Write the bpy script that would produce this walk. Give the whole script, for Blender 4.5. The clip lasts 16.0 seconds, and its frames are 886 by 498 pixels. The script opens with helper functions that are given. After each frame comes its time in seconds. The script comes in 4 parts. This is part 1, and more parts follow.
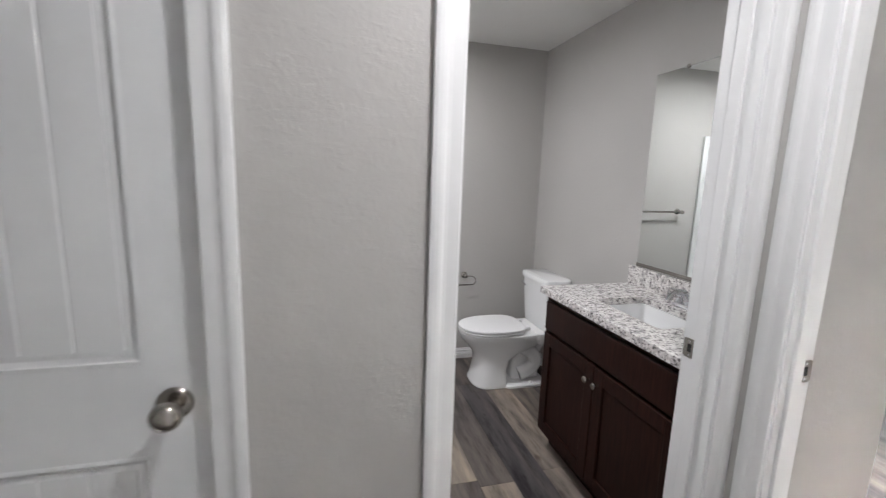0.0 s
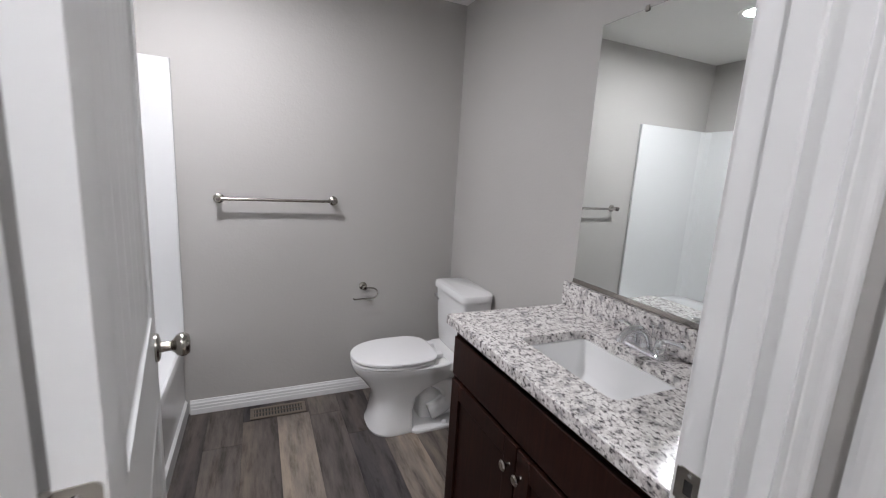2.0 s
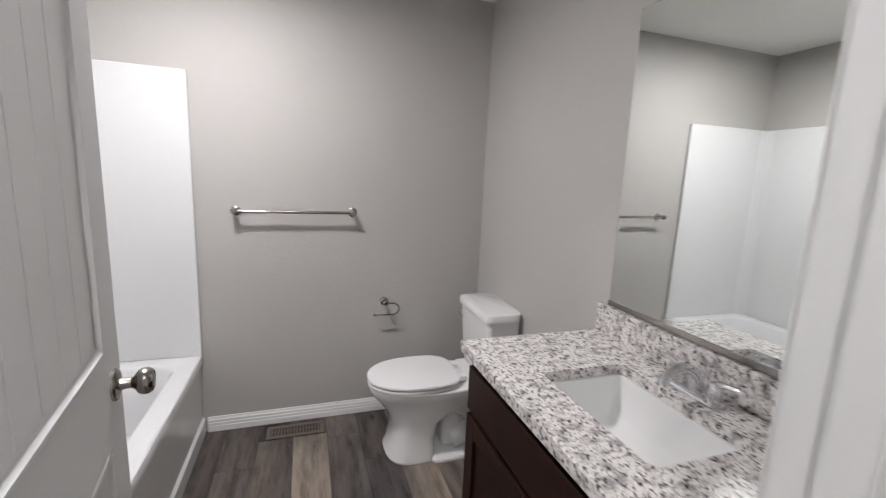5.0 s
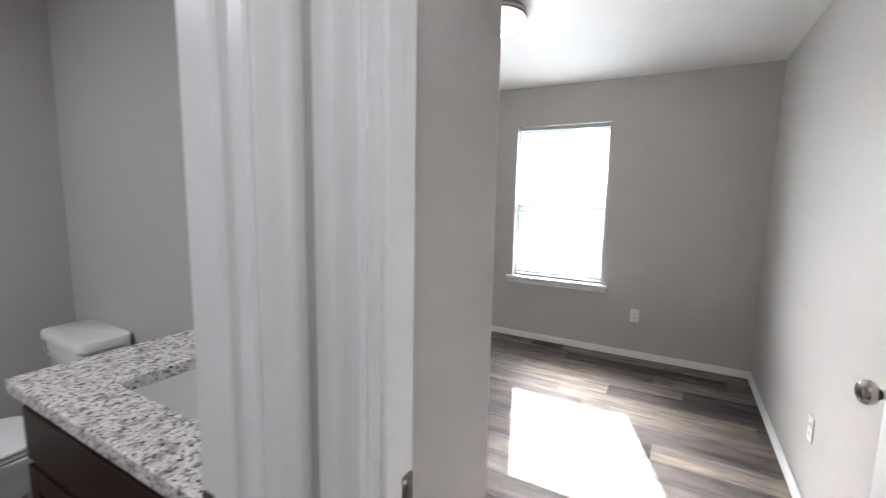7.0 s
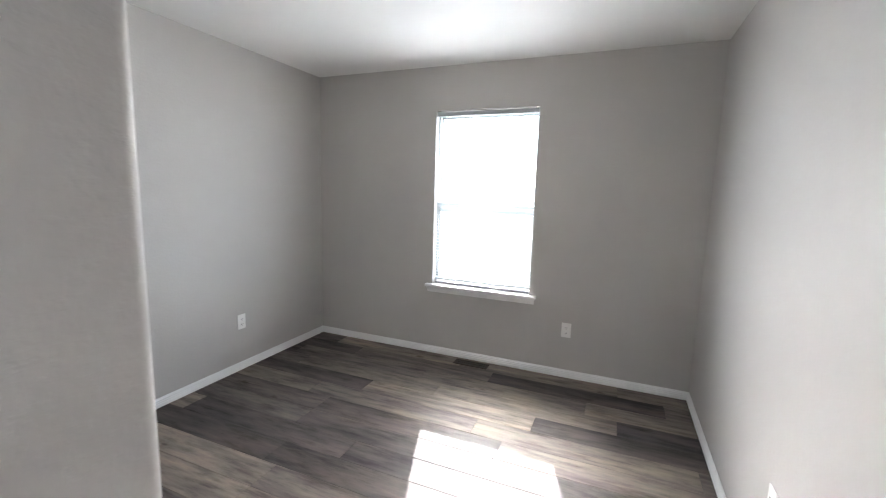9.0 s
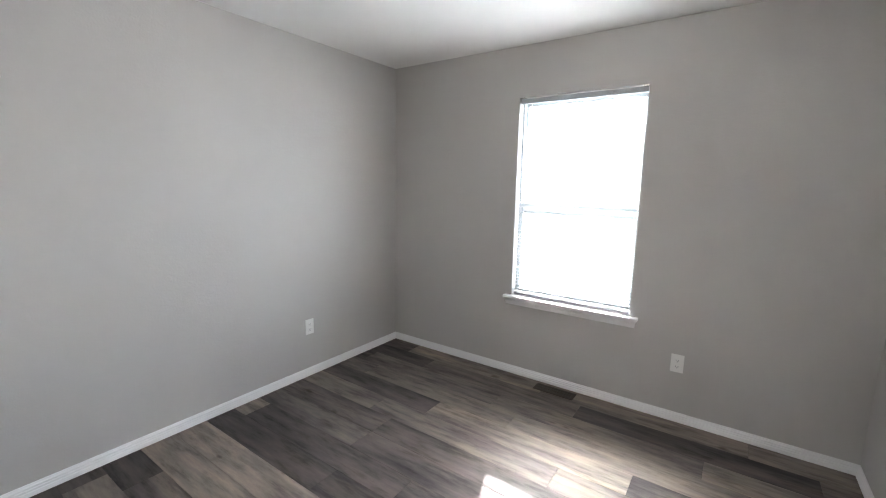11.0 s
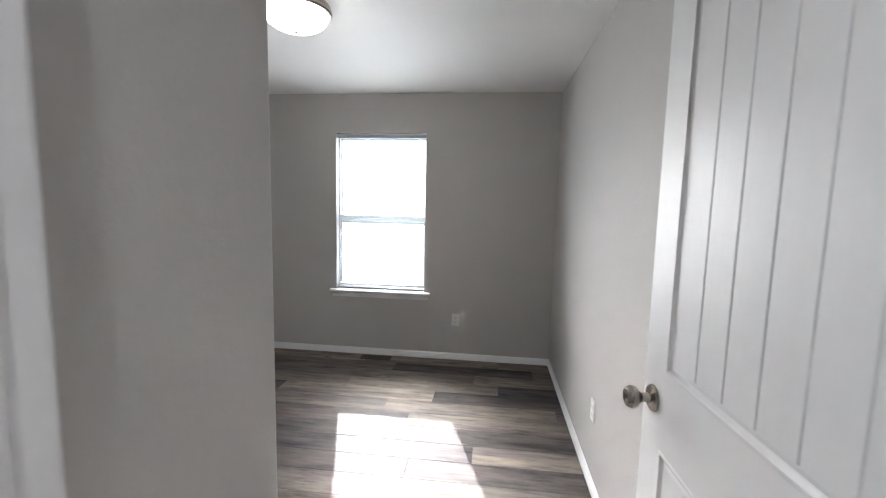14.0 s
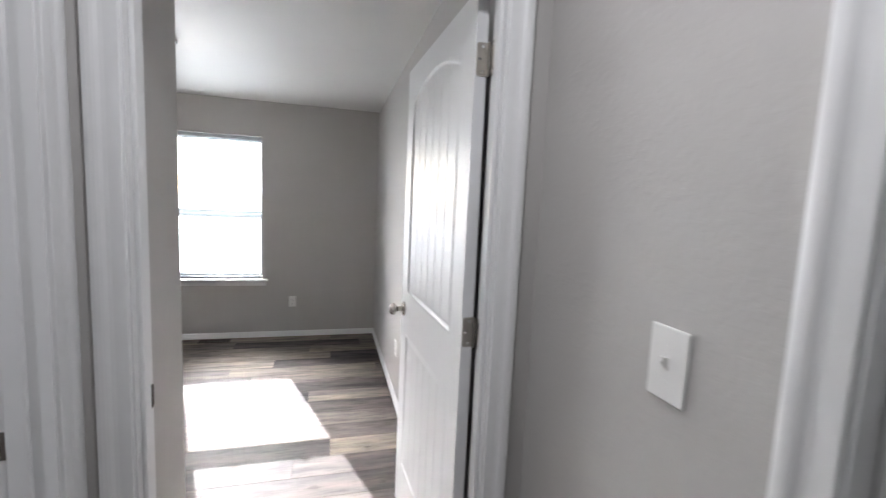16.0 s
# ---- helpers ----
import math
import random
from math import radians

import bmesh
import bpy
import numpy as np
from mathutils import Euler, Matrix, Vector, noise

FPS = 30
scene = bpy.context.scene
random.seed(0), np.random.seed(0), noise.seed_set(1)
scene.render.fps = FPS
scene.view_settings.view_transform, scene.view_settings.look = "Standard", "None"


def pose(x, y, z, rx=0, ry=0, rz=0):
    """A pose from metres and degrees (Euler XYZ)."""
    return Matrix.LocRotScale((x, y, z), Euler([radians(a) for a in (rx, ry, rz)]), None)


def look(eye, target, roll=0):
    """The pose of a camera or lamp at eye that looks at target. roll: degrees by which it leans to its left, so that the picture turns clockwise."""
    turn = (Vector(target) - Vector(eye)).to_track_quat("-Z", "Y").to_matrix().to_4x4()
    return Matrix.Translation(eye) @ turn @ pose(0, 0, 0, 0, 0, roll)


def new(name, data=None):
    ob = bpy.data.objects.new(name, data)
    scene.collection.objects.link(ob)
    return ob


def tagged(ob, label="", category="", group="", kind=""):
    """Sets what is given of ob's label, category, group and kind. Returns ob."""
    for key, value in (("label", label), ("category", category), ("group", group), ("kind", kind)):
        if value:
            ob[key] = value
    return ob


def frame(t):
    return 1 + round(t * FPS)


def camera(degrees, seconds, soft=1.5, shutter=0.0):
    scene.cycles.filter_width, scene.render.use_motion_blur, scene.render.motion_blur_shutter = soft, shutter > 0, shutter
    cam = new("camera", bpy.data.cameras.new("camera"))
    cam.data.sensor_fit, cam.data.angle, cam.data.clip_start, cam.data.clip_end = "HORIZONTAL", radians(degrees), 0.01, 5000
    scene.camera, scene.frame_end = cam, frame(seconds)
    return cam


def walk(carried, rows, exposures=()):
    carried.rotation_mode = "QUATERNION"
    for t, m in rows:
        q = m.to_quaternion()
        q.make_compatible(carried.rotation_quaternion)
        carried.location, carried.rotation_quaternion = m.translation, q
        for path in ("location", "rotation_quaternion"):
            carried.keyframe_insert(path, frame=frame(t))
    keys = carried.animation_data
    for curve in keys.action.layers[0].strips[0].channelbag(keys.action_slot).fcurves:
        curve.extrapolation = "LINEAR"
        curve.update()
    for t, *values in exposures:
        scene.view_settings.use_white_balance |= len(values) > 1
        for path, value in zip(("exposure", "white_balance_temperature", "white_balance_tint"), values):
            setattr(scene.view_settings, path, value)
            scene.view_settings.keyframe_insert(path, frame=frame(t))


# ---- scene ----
cam = camera(93.2, 16.0, soft=1.1, shutter=0.3)
PATH = [
    (0, (0.124, 0.124, 1.442), (0.635, 2.029, 1.115), 1.9),
    (0.5, (0.274, 0.278, 1.433), (1.03, 2.099, 1.095), 2.6),
    (1, (0.378, 0.446, 1.405), (1.252, 2.211, 1.056), 3.1),
    (1.5, (0.444, 0.621, 1.424), (1.34, 2.372, 1.064), 3.3),
    (2, (0.546, 0.709, 1.427), (1.35, 2.505, 1.069), 3.4),
    (2.5, (0.695, 0.802, 1.44), (1.356, 2.654, 1.074), 3.4),
    (3, (0.78, 0.875, 1.438), (1.278, 2.775, 1.065), 3.4),
    (4.2, (0.80, 0.975, 1.44), (1.03, 2.93, 1.09), 3.0),
    (5.5, (0.649, 0.704, 1.436), (1.646, 2.41, 1.13), 2.0),
    (6, (0.684, 0.621, 1.418), (1.964, 2.135, 1.155), 1.6),
    (6.5, (0.733, 0.549, 1.426), (2.273, 1.799, 1.172), 1.0),
    (7, (0.832, 0.546, 1.411), (2.564, 1.515, 1.158), 1.1),
    (7.5, (1.024, 0.495, 1.389), (2.856, 1.259, 1.138), 1.1),
    (8, (1.203, 0.482, 1.41), (3.078, 1.124, 1.145), 1.4),
    (8.5, (1.38, 0.505, 1.453), (3.251, 1.152, 1.171), 1.5),
    (9, (1.545, 0.522, 1.447), (3.375, 1.278, 1.165), 1.6),
    (9.5, (1.737, 0.525, 1.473), (3.501, 1.418, 1.172), 1.4),
    (10.75, (1.97, 0.60, 1.475), (3.58, 1.74, 1.165), 1.1),
    (12, (1.735, 0.613, 1.468), (3.465, 1.563, 1.143), 0.8),
    (12.5, (1.591, 0.589, 1.449), (3.418, 1.346, 1.152), 1.2),
    (13, (1.448, 0.582, 1.46), (3.35, 1.141, 1.192), 0.9),
    (13.5, (1.238, 0.523, 1.45), (3.19, 0.887, 1.213), 1.1),
    (14, (1.02, 0.51, 1.464), (2.995, 0.74, 1.247), 1.3),
    (14.5, (0.783, 0.495, 1.487), (2.767, 0.62, 1.267), 1.6),
    (15, (0.566, 0.451, 1.485), (2.552, 0.48, 1.251), 1.6),
    (15.5, (0.391, 0.432, 1.497), (2.374, 0.311, 1.266), 1.8),
    (16, (0.166, 0.436, 1.49), (2.086, -0.083, 1.278), 2.6),
]
EXPOSURES = [(0.0, 3.85, 6350, 12), (0.5, 3.65, 6300, 13), (1.0, 3.55, 6300, 14), (1.5, 3.5, 6300, 14), (2.0, 3.75, 6300, 14), (3.0, 3.95, 6450, 14), (5.5, 3.75, 6550, 14), (6.5, 3.6, 6250, 14),
             (7.5, 3.25, 6250, 12), (9.5, 3.45, 6250, 12), (12.0, 3.5, 6250, 12), (13.5, 3.2, 6250, 12), (14.5, 2.82, 6200, 13), (16.0, 3.05, 6200, 13)]
walk(cam, [(t, look(eye, target, roll)) for t, eye, target, roll in PATH], EXPOSURES)

# ---- daylight ----
SUN_AZ = Vector((1.0, 0.339, 0.0)).normalized()
SUN_EL = radians(28.1)
world = bpy.data.worlds.new("world")
scene.world = world
world.use_nodes = True
sky = world.node_tree.nodes.new("ShaderNodeTexSky")
sky.sky_type = "NISHITA"
sky.sun_disc = False
sky.sun_elevation = SUN_EL
sky.sun_rotation = math.atan2(SUN_AZ.x, SUN_AZ.y)
back = world.node_tree.nodes["Background"]
world.node_tree.links.new(sky.outputs[0], back.inputs[0])
back.inputs[1].default_value = 0.15

sun_data = bpy.data.lights.new("sun", "SUN")
sun_data.energy, sun_data.angle, sun_data.color = 5.0, radians(0.6), (1.0, 0.97, 0.93)
sun = new("sun", sun_data)
to_sun = SUN_AZ * math.cos(SUN_EL) + Vector((0, 0, math.sin(SUN_EL)))
sun.matrix_world = look(to_sun * 20, (0, 0, 0))


# sky light that enters through the bedroom window
area = bpy.data.lights.new("window_daylight", "AREA")
area.shape, area.size, area.size_y, area.energy, area.color = "RECTANGLE", 1.0, 1.6, 3.9, (0.86, 0.94, 1.0)
area_ob = new("window_daylight", area)
area_ob.matrix_world = look((5.16, 1.55, 1.40), (0, 1.55, 1.10))


def bulb(name, at, watts, colour, radius=0.06):
    data = bpy.data.lights.new(name, "POINT")
    data.energy, data.color, data.shadow_soft_size = watts, colour, radius
    ob = new(name, data)
    ob.location = at
    return ob


# ---- materials ----
def material(name, colour, rough=0.5, metal=0.0, **more):
    m = bpy.data.materials.new(name)
    m.use_nodes = True
    b = m.node_tree.nodes["Principled BSDF"]
    b.inputs["Base Color"].default_value = (*colour, 1)
    b.inputs["Roughness"].default_value = rough
    b.inputs["Metallic"].default_value = metal
    for key, value in more.items():
        b.inputs[key.replace("_", " ")].default_value = value
    return m


def node(m, kind, **values):
    n = m.node_tree.nodes.new(kind)
    for key, value in values.items():
        if key in n.inputs:
            n.inputs[key].default_value = value
    return n


def wire(m, a, out, b, inp):
    m.node_tree.links.new(a.outputs[out], b.inputs[inp])


def noise_at(m, scale, detail=4.0, stretch=(1, 1, 1), space="Object", rough=0.55, add=None):
    co = node(m, "ShaderNodeTexCoord")
    mp = node(m, "ShaderNodeMapping")
    mp.inputs["Scale"].default_value = stretch
    wire(m, co, space, mp, "Vector")
    if add is not None:
        m.node_tree.links.new(add, mp.inputs["Location"])
    n = node(m, "ShaderNodeTexNoise", Scale=scale, Detail=detail, Roughness=rough)
    wire(m, mp, "Vector", n, "Vector")
    return n


def ramp(m, src, stops, out="Fac"):
    r = node(m, "ShaderNodeValToRGB")
    els = r.color_ramp.elements
    while len(els) < len(stops):
        els.new(0.5)
    for e, (p, c) in zip(els, stops):
        e.position, e.color = p, (*c, 1) if len(c) == 3 else c
    wire(m, src, out, r, "Fac")
    return r


def bump(m, src, strength, distance, out="Fac", base=None):
    b = node(m, "ShaderNodeBump", Strength=strength, Distance=distance)
    wire(m, src, out, b, "Height")
    if base is not None:
        wire(m, base, "Normal", b, "Normal")
    wire(m, b, "Normal", m.node_tree.nodes["Principled BSDF"], "Normal")
    return b


def tint(m, src, out="Color"):
    wire(m, src, out, m.node_tree.nodes["Principled BSDF"], "Base Color")


def roughen(m, src, low, high, out="Fac"):
    r = node(m, "ShaderNodeMapRange")
    r.inputs["To Min"].default_value, r.inputs["To Max"].default_value = low, high
    wire(m, src, out, r, "Value")
    wire(m, r, "Result", m.node_tree.nodes["Principled BSDF"], "Roughness")


def painted_wall(name, colour):
    m = material(name, colour, 0.62)
    big = noise_at(m, 1.3, 3)
    lo = tuple(c * 0.965 for c in colour)
    tint(m, ramp(m, big, [(0.3, lo), (0.7, colour)]))
    peel = noise_at(m, 95, 3, (1, 1, 0.8), rough=0.5)
    knock = noise_at(m, 34, 4, (0.75, 0.75, 1.5))
    flat = ramp(m, knock, [(0.48, (0, 0, 0)), (0.6, (1, 1, 1))])
    first = bump(m, peel, 0.34, 0.0016)
    bump(m, flat, 0.15, 0.0012, "Color", first)
    roughen(m, big, 0.55, 0.7)
    return m


WALL = painted_wall("greige_wall_paint", (0.475, 0.460, 0.443))
CEIL = painted_wall("ceiling_paint", (0.80, 0.79, 0.77))


def gloss_paint(name, colour, rough):
    m = material(name, colour, rough)
    n = noise_at(m, 3.0, 3)
    tint(m, ramp(m, n, [(0.3, tuple(c * 0.96 for c in colour)), (0.7, colour)]))
    roughen(m, n, rough - 0.05, rough + 0.08)
    return m


TRIM = gloss_paint("white_trim_paint", (0.80, 0.80, 0.80), 0.34)
DOOR = gloss_paint("white_door_paint", (0.78, 0.785, 0.79), 0.42)


def plank_material():
    m = material("vinyl_plank", (0.2, 0.17, 0.15), 0.42)
    info = node(m, "ShaderNodeObjectInfo")
    shift = node(m, "ShaderNodeVectorMath")
    shift.operation = "SCALE"
    shift.inputs[0].default_value = (31.0, 57.0, 9.0)
    wire(m, info, "Random", shift, "Scale")
    grain = noise_at(m, 6.0, 7, (4.0, 0.6, 1), rough=0.68, add=shift.outputs[0])
    streak = noise_at(m, 1.9, 4, (4.2, 0.55, 1), rough=0.6, add=shift.outputs[0])
    tone = ramp(m, info, [(0.0, (0.080, 0.070, 0.068)), (0.22, (0.112, 0.098, 0.092)), (0.45, (0.200, 0.172, 0.150)),
                          (0.62, (0.090, 0.082, 0.083)), (0.82, (0.245, 0.208, 0.178)), (1.0, (0.320, 0.274, 0.231))], "Random")
    dark = ramp(m, grain, [(0.32, (0.48, 0.47, 0.47)), (0.5, (0.92, 0.92, 0.92)), (0.68, (1.18, 1.16, 1.12))])
    cloud = ramp(m, streak, [(0.30, (0.46, 0.46, 0.50)), (0.50, (0.88, 0.88, 0.89)), (0.72, (1.28, 1.22, 1.13))])
    a = node(m, "ShaderNodeMixRGB", Fac=1.0)
    a.blend_type = "MULTIPLY"
    wire(m, tone, "Color", a, "Color1")
    wire(m, dark, "Color", a, "Color2")
    b = node(m, "ShaderNodeMixRGB", Fac=1.0)
    b.blend_type = "MULTIPLY"
    wire(m, a, "Color", b, "Color1")
    wire(m, cloud, "Color", b, "Color2")
    # knots
    knot = noise_at(m, 5.5, 2, (2.2, 0.9, 1), add=shift.outputs[0])
    spot = ramp(m, knot, [(0.70, (1, 1, 1)), (0.78, (0.55, 0.52, 0.5))])
    c = node(m, "ShaderNodeMixRGB", Fac=1.0)
    c.blend_type = "MULTIPLY"
    wire(m, b, "Color", c, "Color1")
    wire(m, spot, "Color", c, "Color2")
    tint(m, c)
    bump(m, grain, 0.25, 0.0008)
    roughen(m, grain, 0.50, 0.66)
    m.node_tree.nodes["Principled BSDF"].inputs["Specular IOR Level"].default_value = 0.06
    return m


PLANK = plank_material()
UNDERLAY = material("dark_underlay", (0.03, 0.027, 0.025), 0.8)


def granite_material():
    m = material("speckled_granite", (0.6, 0.57, 0.55), 0.16)
    fine = noise_at(m, 150, 4, rough=0.62)
    blot = noise_at(m, 84, 4, (1.25, 0.8, 1), rough=0.6)
    big = noise_at(m, 30, 3, (1, 1.2, 1), rough=0.55)
    base = ramp(m, fine, [(0.32, (0.52, 0.50, 0.495)), (0.44, (0.72, 0.70, 0.69)), (0.56, (0.82, 0.805, 0.795))])
    grey = ramp(m, blot, [(0.325, (0.07, 0.068, 0.073)), (0.385, (0.28, 0.272, 0.28)), (0.44, (0.66, 0.645, 0.65)), (0.48, (1, 1, 1))])
    warm = ramp(m, big, [(0.34, (0.46, 0.45, 0.46)), (0.44, (0.80, 0.775, 0.765)), (0.54, (1, 0.99, 0.98))])
    a = node(m, "ShaderNodeMixRGB", Fac=1.0)
    a.blend_type = "MULTIPLY"
    wire(m, base, "Color", a, "Color1")
    wire(m, grey, "Color", a, "Color2")
    b = node(m, "ShaderNodeMixRGB", Fac=1.0)
    b.blend_type = "MULTIPLY"
    wire(m, a, "Color", b, "Color1")
    wire(m, warm, "Color", b, "Color2")
    tint(m, b)
    return m


GRANITE = granite_material()


def dark_wood():
    m = material("espresso_stained_wood", (0.03, 0.012, 0.009), 0.36)
    g = noise_at(m, 14, 6, (6, 6, 0.5), rough=0.6)
    c = noise_at(m, 3, 3, (1, 1, 0.7))
    a = ramp(m, g, [(0.3, (0.010, 0.0035, 0.003)), (0.6, (0.024, 0.009, 0.0065)), (0.8, (0.042, 0.016, 0.010))])
    b = ramp(m, c, [(0.3, (0.75, 0.75, 0.75)), (0.7, (1.25, 1.15, 1.1))])
    x = node(m, "ShaderNodeMixRGB", Fac=1.0)
    x.blend_type = "MULTIPLY"
    wire(m, a, "Color", x, "Color1")
    wire(m, b, "Color", x, "Color2")
    tint(m, x)
    bump(m, g, 0.1, 0.0006)
    roughen(m, c, 0.28, 0.42)
    m.node_tree.nodes["Principled BSDF"].inputs["Specular IOR Level"].default_value = 0.16
    return m


WOOD = dark_wood()
PORCELAIN = material("white_vitreous_china", (0.80, 0.80, 0.80), 0.10, Coat_Weight=0.4, Coat_Roughness=0.05)
SEAT = material("white_seat_plastic", (0.80, 0.795, 0.80), 0.22)


def acrylic():
    m = material("white_tub_acrylic", (0.72, 0.725, 0.73), 0.16)
    n = noise_at(m, 2.5, 2)
    bump(m, n, 0.08, 0.006)
    roughen(m, n, 0.12, 0.22)
    return m


ACRYLIC = acrylic()
CHROME = material("polished_chrome", (0.82, 0.83, 0.85), 0.06, 1.0)


def nickel_material():
    m = material("satin_nickel", (0.40, 0.375, 0.345), 0.22, 1.0)
    n = noise_at(m, 120, 3, (1, 1, 6))
    roughen(m, n, 0.16, 0.28)
    return m


NICKEL = nickel_material()
LEAF = material("satin_nickel_leaf", (0.50, 0.47, 0.43), 0.42, 0.85)
MIRROR = material("mirror_silver", (0.86, 0.89, 0.87), 0.012, 1.0)
MIRROR_EDGE = material("mirror_edge", (0.10, 0.12, 0.11), 0.2, 0.3)
PLASTIC = material("white_plastic", (0.80, 0.79, 0.77), 0.35)
SLOT = material("dark_slot", (0.02, 0.02, 0.02), 0.6)
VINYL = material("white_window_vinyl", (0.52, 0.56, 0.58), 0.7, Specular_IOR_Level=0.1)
BLIND = material("white_blind_slat", (0.40, 0.42, 0.43), 0.85, Specular_IOR_Level=0.0)
BRONZE = material("brown_register_metal", (0.035, 0.024, 0.017), 0.6, 0.2)
TAN = material("tan_register_metal", (0.17, 0.138, 0.108), 0.45, 0.4)
GLASS = material("window_glass", (1, 1, 1), 0.0, Transmission_Weight=1.0, IOR=1.45)
DOME = material("lit_frosted_glass", (0.9, 0.9, 0.88), 0.5)
DOME.node_tree.nodes["Principled BSDF"].inputs["Emission Color"].default_value = (1.0, 0.95, 0.87, 1)
DOME.node_tree.nodes["Principled BSDF"].inputs["Emission Strength"].default_value = 2.0
SOIL = material("pale_concrete_ground", (0.42, 0.41, 0.39), 0.9)
tint(SOIL, ramp(SOIL, noise_at(SOIL, 0.8, 5), [(0.3, (0.36, 0.35, 0.33)), (0.7, (0.46, 0.45, 0.43))]))


# ---- geometry helpers ----
def mesh_from(bm, name, mat, smooth=False):
    me = bpy.data.meshes.new(name)
    bmesh.ops.recalc_face_normals(bm, faces=bm.faces)
    bm.to_mesh(me)
    bm.free()
    me.materials.append(mat)
    for p in me.polygons:
        p.use_smooth = smooth
    return me


def smart(ob, angle=35):
    """Smooth shading, kept sharp past an angle."""
    ob.data.shade_smooth()
    ob.data.set_sharp_from_angle(angle=radians(angle))
    return ob


def part(name, bm, mat, parent, label="", smooth=False):
    ob = new(name, mesh_from(bm, name, mat, smooth))
    if smooth:
        smart(ob)
    ob.parent = parent
    if label:
        tagged(ob, label)
    return ob


def thing(name, label, category, group="", kind="", at=None):
    ob = new(name)
    ob.empty_display_size = 0.1
    if at is not None:
        ob.matrix_world = at
    return tagged(ob, label, category, group, kind)


def solo(name, bm, mat, label="", category="", kind="", smooth=False, group=""):
    ob = new(name, mesh_from(bm, name, mat, smooth))
    if smooth:
        smart(ob)
    return tagged(ob, label, category, group, kind)


def box(bm, x0, x1, y0, y1, z0, z1, bevel=0.0, seg=2):
    made = bmesh.ops.create_cube(bm, size=1.0)["verts"]
    bmesh.ops.scale(bm, vec=(x1 - x0, y1 - y0, z1 - z0), verts=made)
    bmesh.ops.translate(bm, vec=((x0 + x1) / 2, (y0 + y1) / 2, (z0 + z1) / 2), verts=made)
    if bevel:
        edges = list({e for v in made for e in v.link_edges})
        bmesh.ops.bevel(bm, geom=edges, offset=bevel, segments=seg, affect="EDGES", profile=0.5)
    return bm


def boxes(*dims, bevel=0.0):
    bm = bmesh.new()
    for d in dims:
        box(bm, *d, bevel=bevel)
    return bm


def lathe(profile, steps=32, axis="z", at=(0, 0, 0)):
    """A turned body from (radius, height) pairs."""
    bm = bmesh.new()
    rings = []
    for r, h in profile:
        if r < 1e-5:
            rings.append([bm.verts.new((0, 0, h))])
        else:
            rings.append([bm.verts.new((r * math.cos(2 * math.pi * i / steps), r * math.sin(2 * math.pi * i / steps), h)) for i in range(steps)])
    for a, b in zip(rings, rings[1:]):
        for i in range(steps):
            j = (i + 1) % steps
            if len(a) == 1 and len(b) == 1:
                break
            if len(a) == 1:
                bm.faces.new((a[0], b[i], b[j]))
            elif len(b) == 1:
                bm.faces.new((a[i], a[j], b[0]))
            else:
                bm.faces.new((a[i], a[j], b[j], b[i]))
    for ring in (rings[0], rings[-1]):
        if len(ring) > 1:
            bm.faces.new(ring)
    if axis == "x":
        bmesh.ops.rotate(bm, verts=bm.verts, matrix=Matrix.Rotation(radians(90), 3, "Y"))
    if axis == "-x":
        bmesh.ops.rotate(bm, verts=bm.verts, matrix=Matrix.Rotation(radians(-90), 3, "Y"))
    if axis == "y":
        bmesh.ops.rotate(bm, verts=bm.verts, matrix=Matrix.Rotation(radians(-90), 3, "X"))
    if axis == "-y":
        bmesh.ops.rotate(bm, verts=bm.verts, matrix=Matrix.Rotation(radians(90), 3, "X"))
    bmesh.ops.translate(bm, vec=at, verts=bm.verts)
    return bm


def loft(rings, close_ends=True):
    """Skin over rings of equal count."""
    bm = bmesh.new()
    made = [[bm.verts.new(p) for p in ring] for ring in rings]
    n = len(made[0])
    for a, b in zip(made, made[1:]):
        for i in range(n):
            bm.faces.new((a[i], a[(i + 1) % n], b[(i + 1) % n], b[i]))
    if close_ends:
        bm.faces.new(made[0])
        bm.faces.new(made[-1])
    return bm


def tube(points, radius, steps=14):
    """A round bar along a path."""
    pts = [Vector(p) for p in points]
    radii = radius if isinstance(radius, (list, tuple)) else [radius] * len(pts)
    rings, side = [], None
    for i, p in enumerate(pts):
        d = (pts[min(i + 1, len(pts) - 1)] - pts[max(i - 1, 0)]).normalized()
        if side is None:
            side = d.orthogonal().normalized()
        side = (side - d * side.dot(d)).normalized()
        up = d.cross(side)
        rings.append([p + radii[i] * (math.cos(a) * side + math.sin(a) * up) for a in (2 * math.pi * k / steps for k in range(steps))])
    return loft(rings)


def bow(points, steps=8):
    """Catmull-Rom through points."""
    pts = [Vector(p) for p in points]
    pts = [2 * pts[0] - pts[1]] + pts + [2 * pts[-1] - pts[-2]]
    out = []
    for i in range(1, len(pts) - 2):
        a, b, c, d = pts[i - 1:i + 3]
        for k in range(steps):
            t = k / steps
            out.append(0.5 * (2 * b + (c - a) * t + (2 * a - 5 * b + 4 * c - d) * t * t + (3 * b - a - 3 * c + d) * t ** 3))
    return out + [pts[-2]]


def strip(profile, start, end, out, up=(0, 0, 1)):
    """A moulding: profile of (out, up) pairs swept straight from start to end."""
    s, e, o, u = Vector(start), Vector(end), Vector(out), Vector(up)
    return loft([[p + o * a + u * b for a, b in profile] for p in (s, e)])


